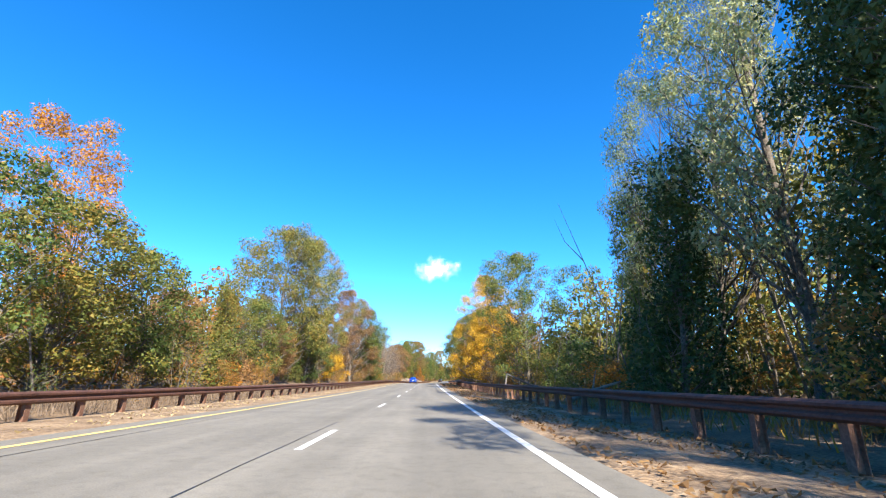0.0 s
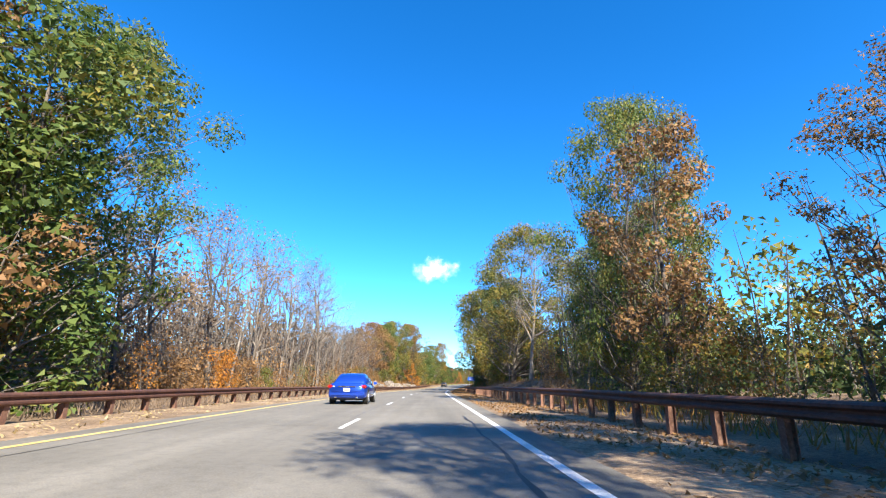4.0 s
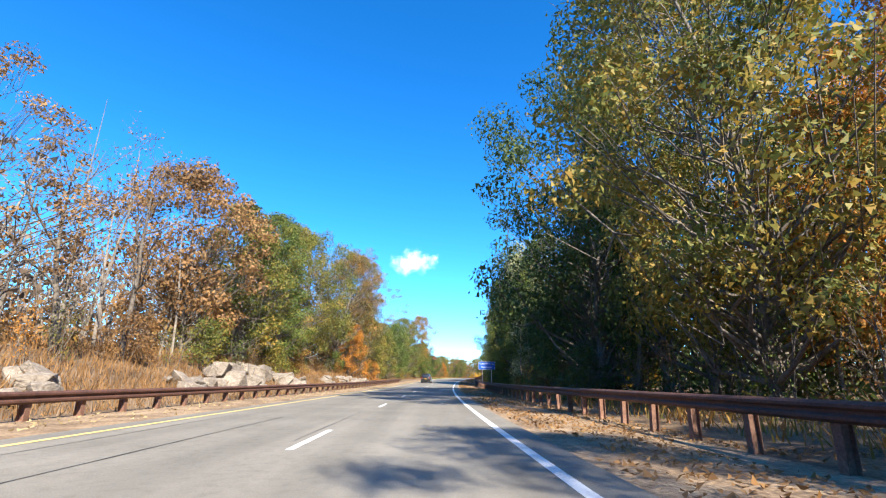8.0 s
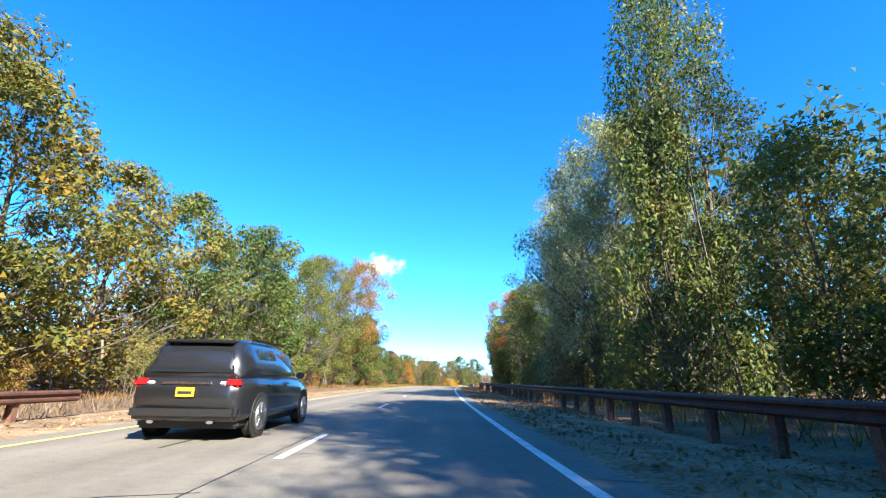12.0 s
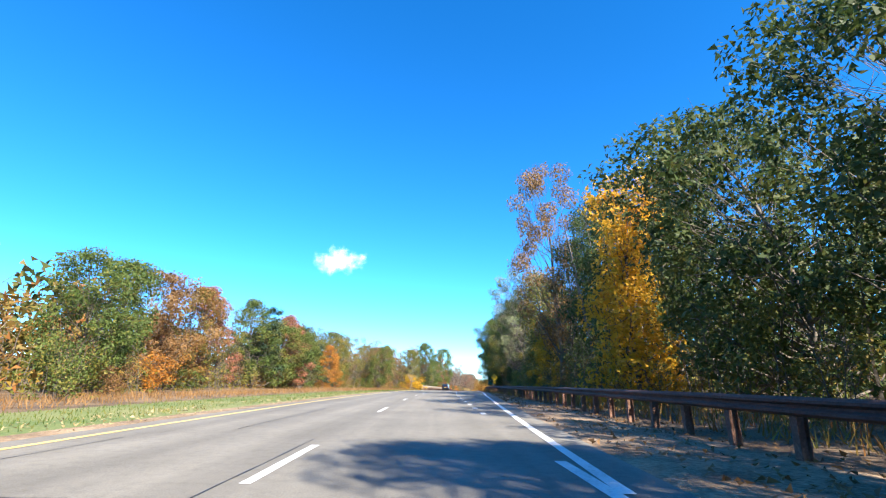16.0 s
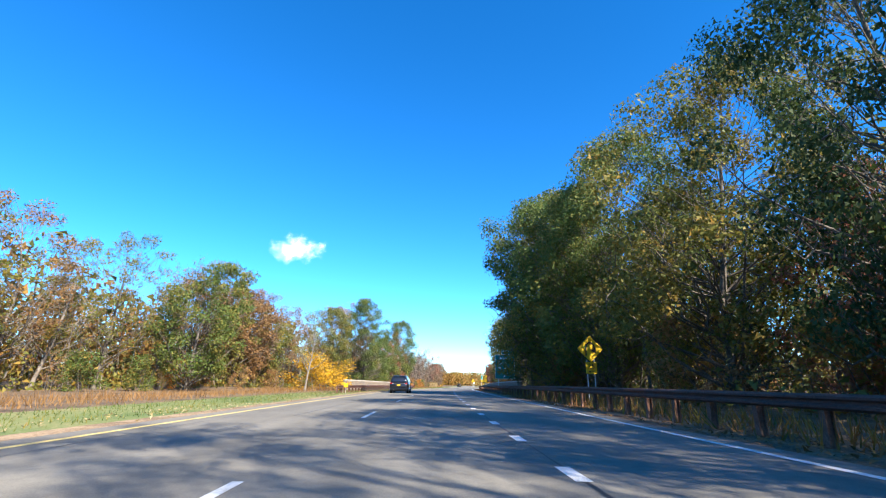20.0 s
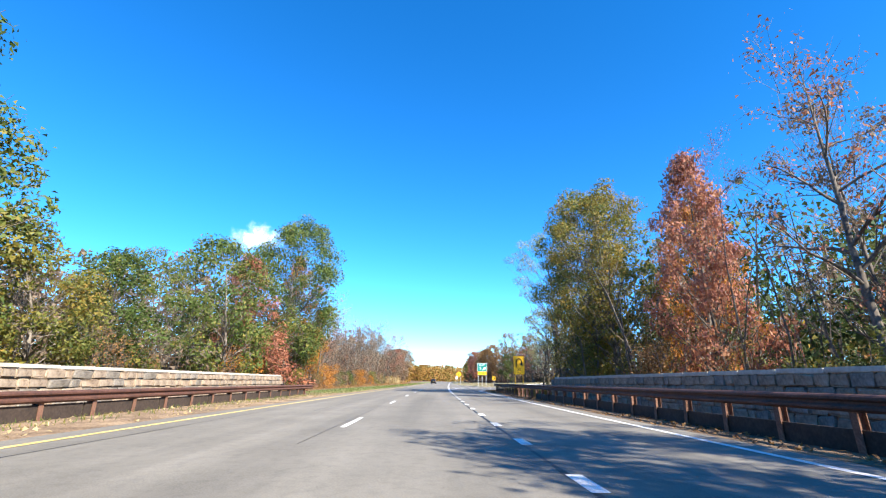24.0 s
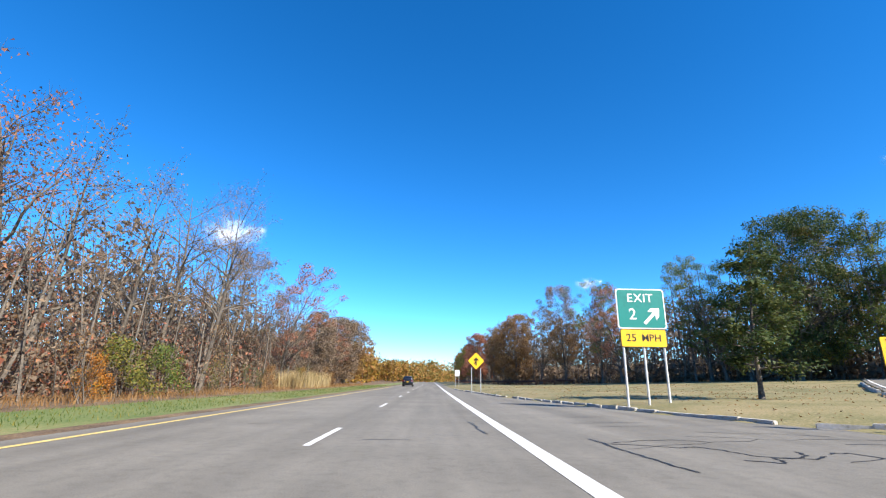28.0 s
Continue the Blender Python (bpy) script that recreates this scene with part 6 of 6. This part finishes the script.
RUBBER = material("tyre_rubber", [(0.012, 0.012, 0.012), (0.03, 0.03, 0.03)], 0.85, 3, 10, 0.2)
RIM = material("alloy", [(0.4, 0.4, 0.4), (0.6, 0.6, 0.6)], 0.3, 3, 6, 0.0, 0.9)
LAMP_RED = paint("red_lamp", (0.45, 0.012, 0.015), 0.15)
LAMP_CLEAR = paint("clear_lamp", (0.75, 0.75, 0.75), 0.12)
CHROME = material("chrome", [(0.6, 0.6, 0.6), (0.75, 0.75, 0.75)], 0.12, 2, 5, 0.0, 1.0)
TRIM = paint("black_trim", (0.02, 0.02, 0.02), 0.6)
PLATE_Y, PLATE_W = paint("yellow_plate", (0.8, 0.5, 0.03)), paint("pale_plate", (0.7, 0.7, 0.68))


def loft(sections, mat):
    """Sections (y, half width low, half width high, z low, z high, z shoulder) joined into one skin with rounded corners."""
    V, F, m = [], [], 0
    for y, w0, w1, z0, z1, zs in sections:
        ring = [(-w0 * 0.94, z0), (-w0, z0 + 0.12 * (z1 - z0)), (-w0, zs), (-w1, z1 - 0.1 * (z1 - zs)), (-w1 * 0.86, z1), (0, z1 + 0.012), (w1 * 0.86, z1), (w1, z1 - 0.1 * (z1 - zs)), (w0, zs), (w0, z0 + 0.12 * (z1 - z0)), (w0 * 0.94, z0)]
        m = len(ring)
        V += [(x, y, z) for x, z in ring]
    n = len(sections)
    for i in range(n - 1):
        for k in range(m):
            q = (k + 1) % m
            F.append((i * m + k, i * m + q, (i + 1) * m + q, (i + 1) * m + k))
    F += [tuple(range(m)), tuple(range((n - 1) * m, n * m))[::-1]]
    me = mesh_of("body", V, F, mat, False)
    bm = bmesh.new()
    bm.from_mesh(me)
    bmesh.ops.recalc_face_normals(bm, faces=bm.faces)
    bmesh.ops.bevel(bm, geom=[e for e in bm.edges if e.calc_face_angle(0) > 0.7], offset=0.04, segments=2, affect="EDGES")
    bm.to_mesh(me)
    bm.free()
    me.polygons.foreach_set("use_smooth", [True] * len(me.polygons))
    return me


def wheel(root, x, y, r, w=0.24):
    bm = bmesh.new()
    bmesh.ops.create_cone(bm, cap_ends=True, segments=28, radius1=r, radius2=r, depth=w, matrix=pose(0, 0, 0, 0, 90, 0))
    bmesh.ops.bevel(bm, geom=[e for e in bm.edges if e.calc_face_angle(0) > 1.0], offset=0.04, segments=2, affect="EDGES")
    t = part("wheel", bm, RUBBER, root, at=pose(x, y, r))
    bm = bmesh.new()
    side = 1 if x > 0 else -1
    bmesh.ops.create_cone(bm, cap_ends=True, segments=24, radius1=0.7 * r, radius2=0.66 * r, depth=0.03, matrix=pose(side * (w / 2 + 0.004), 0, 0, 0, 90, 0))
    for k in range(5):
        bmesh.ops.create_cube(bm, size=1, matrix=pose(side * (w / 2 + 0.02), 0, 0, 72 * k, 0, 0) @ Matrix.Translation((0, 0, 0.33 * r)) @ Matrix.Diagonal((0.03, 0.09, 0.62 * r, 1)))
    part("rim", bm, RIM, t)


def car(name, label, s, lat, colour, suv=True, plate_mat=PLATE_Y):
    """A car whose rear bumper stands at s, headed along the road."""
    root = tagged(new(name), label, "car", "cars on the road")
    root.matrix_basis = pose(*along(s, lat, 0.004), math.degrees(float(np.interp(s, S_ALL, grade_tab))), 0, heading(s))
    skin = car_paint(name + "_paint", colour)
    if suv:
        L, W, H, r, belt, base = 4.95, 0.97, 1.76, 0.37, 1.06, 0.3
        low = [(0.0, 0.84, 0.8, 0.42, 0.98, 0.8), (0.14, 0.95, 0.9, 0.32, 1.06, 0.84), (0.8, W, 0.93, base, 1.1, 0.88), (2.4, W, 0.94, base, 1.07, 0.86), (3.7, W, 0.92, base, 1.04, 0.84), (4.5, 0.93, 0.84, 0.32, 0.96, 0.76), (4.9, 0.78, 0.66, 0.38, 0.82, 0.66)]
        top = [(0.12, 0.86, 0.72, 0.98, 1.25, 1.1), (0.32, 0.9, 0.7, 1.0, 1.68, 1.2), (0.75, 0.91, 0.72, 1.0, H, 1.25), (2.2, 0.91, 0.73, 1.0, H, 1.25), (2.9, 0.9, 0.72, 1.0, 1.7, 1.22), (3.75, 0.88, 0.74, 0.98, 1.09, 1.05)]
        glass = ((0.95, 2.0, 1.62), (2.08, 3.1, 1.58))
        rear = (0.2, 1.14, 1.58, 0.62)
    else:
        L, W, H, r, belt, base = 4.6, 0.9, 1.45, 0.33, 0.92, 0.26
        low = [(0.0, 0.78, 0.72, 0.36, 0.92, 0.72), (0.14, 0.87, 0.8, 0.28, 0.98, 0.74), (0.8, W, 0.84, base, 0.98, 0.76), (2.3, W, 0.86, base, 0.93, 0.74), (3.4, W, 0.84, base, 0.9, 0.72), (4.2, 0.86, 0.76, 0.28, 0.8, 0.64), (4.55, 0.72, 0.6, 0.32, 0.68, 0.56)]
        top = [(0.55, 0.8, 0.72, 0.9, 0.99, 0.95), (1.15, 0.82, 0.62, 0.9, 1.38, 1.06), (1.7, 0.83, 0.63, 0.9, H, 1.1), (2.4, 0.83, 0.63, 0.9, 1.42, 1.1), (3.3, 0.8, 0.68, 0.88, 0.95, 0.92)]
        glass = ((1.3, 2.0, 1.3), (2.06, 2.8, 1.26))
        rear = (0.86, 1.02, 1.32, 0.54)
    part("body", loft(low, skin), parent=root)
    part("roof", loft(top, skin), parent=root)
    xs = 0.865 if suv else 0.775
    for sx in (-1, 1):
        for y0, y1, z1 in glass:
            zb = belt + 0.06
            pts = [(sx * (xs + 0.045), y0, zb), (sx * (xs + 0.045), y1 + 0.16, zb), (sx * (xs - 0.09), y1 - 0.12, z1), (sx * (xs - 0.09), y0 + 0.05, z1)]
            off = [(p[0] + sx * 0.012, p[1], p[2] + 0.004) for p in pts]
            part("side_window", mesh_of("side_window", pts + off, [(0, 1, 2, 3), (7, 6, 5, 4), (0, 4, 5, 1), (1, 5, 6, 2), (2, 6, 7, 3), (3, 7, 4, 0)], GLASS), parent=root)
            d = boxes((sx * (W + 0.005) - 0.015, sx * (W + 0.005) + 0.015, y0 + 0.2, y0 + 0.38, belt - 0.16, belt - 0.13), bevel=0.005)
            part("door_handle", d, CHROME, root)
        part("mirror", boxes((sx * (W + 0.1) - 0.09, sx * (W + 0.1) + 0.09, 3.1 if suv else 2.75, 3.25 if suv else 2.9, belt, belt + 0.14), bevel=0.03), skin, root)
        part("tail_lamp", boxes((sx * 0.78 - 0.15, sx * 0.78 + 0.13, -0.015, 0.3, belt - 0.17, belt - 0.03), bevel=0.045), LAMP_RED, root)
        part("lamp_lens", boxes((sx * 0.62 - 0.06, sx * 0.62 + 0.06, -0.02, 0.1, belt - 0.13, belt - 0.07), bevel=0.02), LAMP_CLEAR, root)
        part("head_lamp", boxes((sx * 0.66 - 0.15, sx * 0.66 + 0.15, L - 0.25, L - 0.05, 0.62, 0.76), bevel=0.03), LAMP_CLEAR, root)
        part("sill_strip", boxes((sx * (W + 0.004) - 0.01, sx * (W + 0.004) + 0.01, 1.3, 3.3, 0.42, 0.46)), CHROME, root)
        for y in (0.95, L - 0.95):
            wheel(root, sx * (W - 0.1), y, r)
            bm = bmesh.new()
            bmesh.ops.create_cone(bm, cap_ends=True, segments=24, radius1=r + 0.06, radius2=r + 0.06, depth=0.03, matrix=pose(sx * (W - 0.005), y, r, 0, 90, 0))
            part("wheel_arch", bm, TRIM, root)
    y, z0, z1, hw = rear
    dy = 0.14 if suv else 0.36
    pts = [(-hw - 0.12, y - 0.09, z0), (hw + 0.12, y - 0.09, z0), (hw, y + dy - 0.06, z1), (-hw, y + dy - 0.06, z1)]
    off = [(p[0], p[1] - 0.012, p[2] + 0.004) for p in pts]
    part("rear_window", mesh_of("rear_window", pts + off, [(0, 1, 2, 3), (7, 6, 5, 4), (0, 4, 5, 1), (1, 5, 6, 2), (2, 6, 7, 3), (3, 7, 4, 0)], GLASS), parent=root)
    part("trim_bar", boxes((-0.42, 0.42, -0.035, 0.02, belt - 0.12, belt - 0.08), bevel=0.008), CHROME, root)
    q = part("number_plate", boxes((-0.155, 0.155, -0.045, -0.02, belt - 0.33, belt - 0.175), bevel=0.005), plate_mat, root)
    part("plate_bar", boxes((-0.12, 0.12, -0.05, -0.044, belt - 0.285, belt - 0.235)), TRIM, q)
    part("bumper", boxes((-W + 0.06, W - 0.06, -0.06, 0.25, 0.36, 0.6), bevel=0.06), skin, root)
    part("underside", boxes((-W + 0.1, W - 0.1, 0.2, L - 0.25, 0.2, 0.4), bevel=0.04), TRIM, root)
    for x in (-0.5, 0.5):
        part("exhaust", boxes((x - 0.06, x + 0.06, -0.07, 0.1, 0.3, 0.35), bevel=0.015), CHROME, root)
    if suv:
        for sx in (-1, 1):
            part("roof_rail", boxes((sx * 0.68 - 0.02, sx * 0.68 + 0.02, 0.9, 2.9, H - 0.01, H + 0.045), bevel=0.01), CHROME, root)
        part("spoiler", boxes((-0.62, 0.62, 0.2, 0.55, 1.66, 1.72), bevel=0.02), skin, root)
    return root


car("suv", "dark grey sport utility car with a yellow number plate", 277.5, -4.15, (0.03, 0.032, 0.036))
car("blue_sedan", "bright blue sedan out on the open road", 117, -3.9, (0.012, 0.06, 0.4), False, PLATE_W)
car("far_suv", "dark blue-grey sport utility car on the passing lane", 494, -4.1, (0.022, 0.026, 0.036))
car("distant_car", "small dark car far ahead on the road", 708, -4.1, (0.02, 0.022, 0.028))
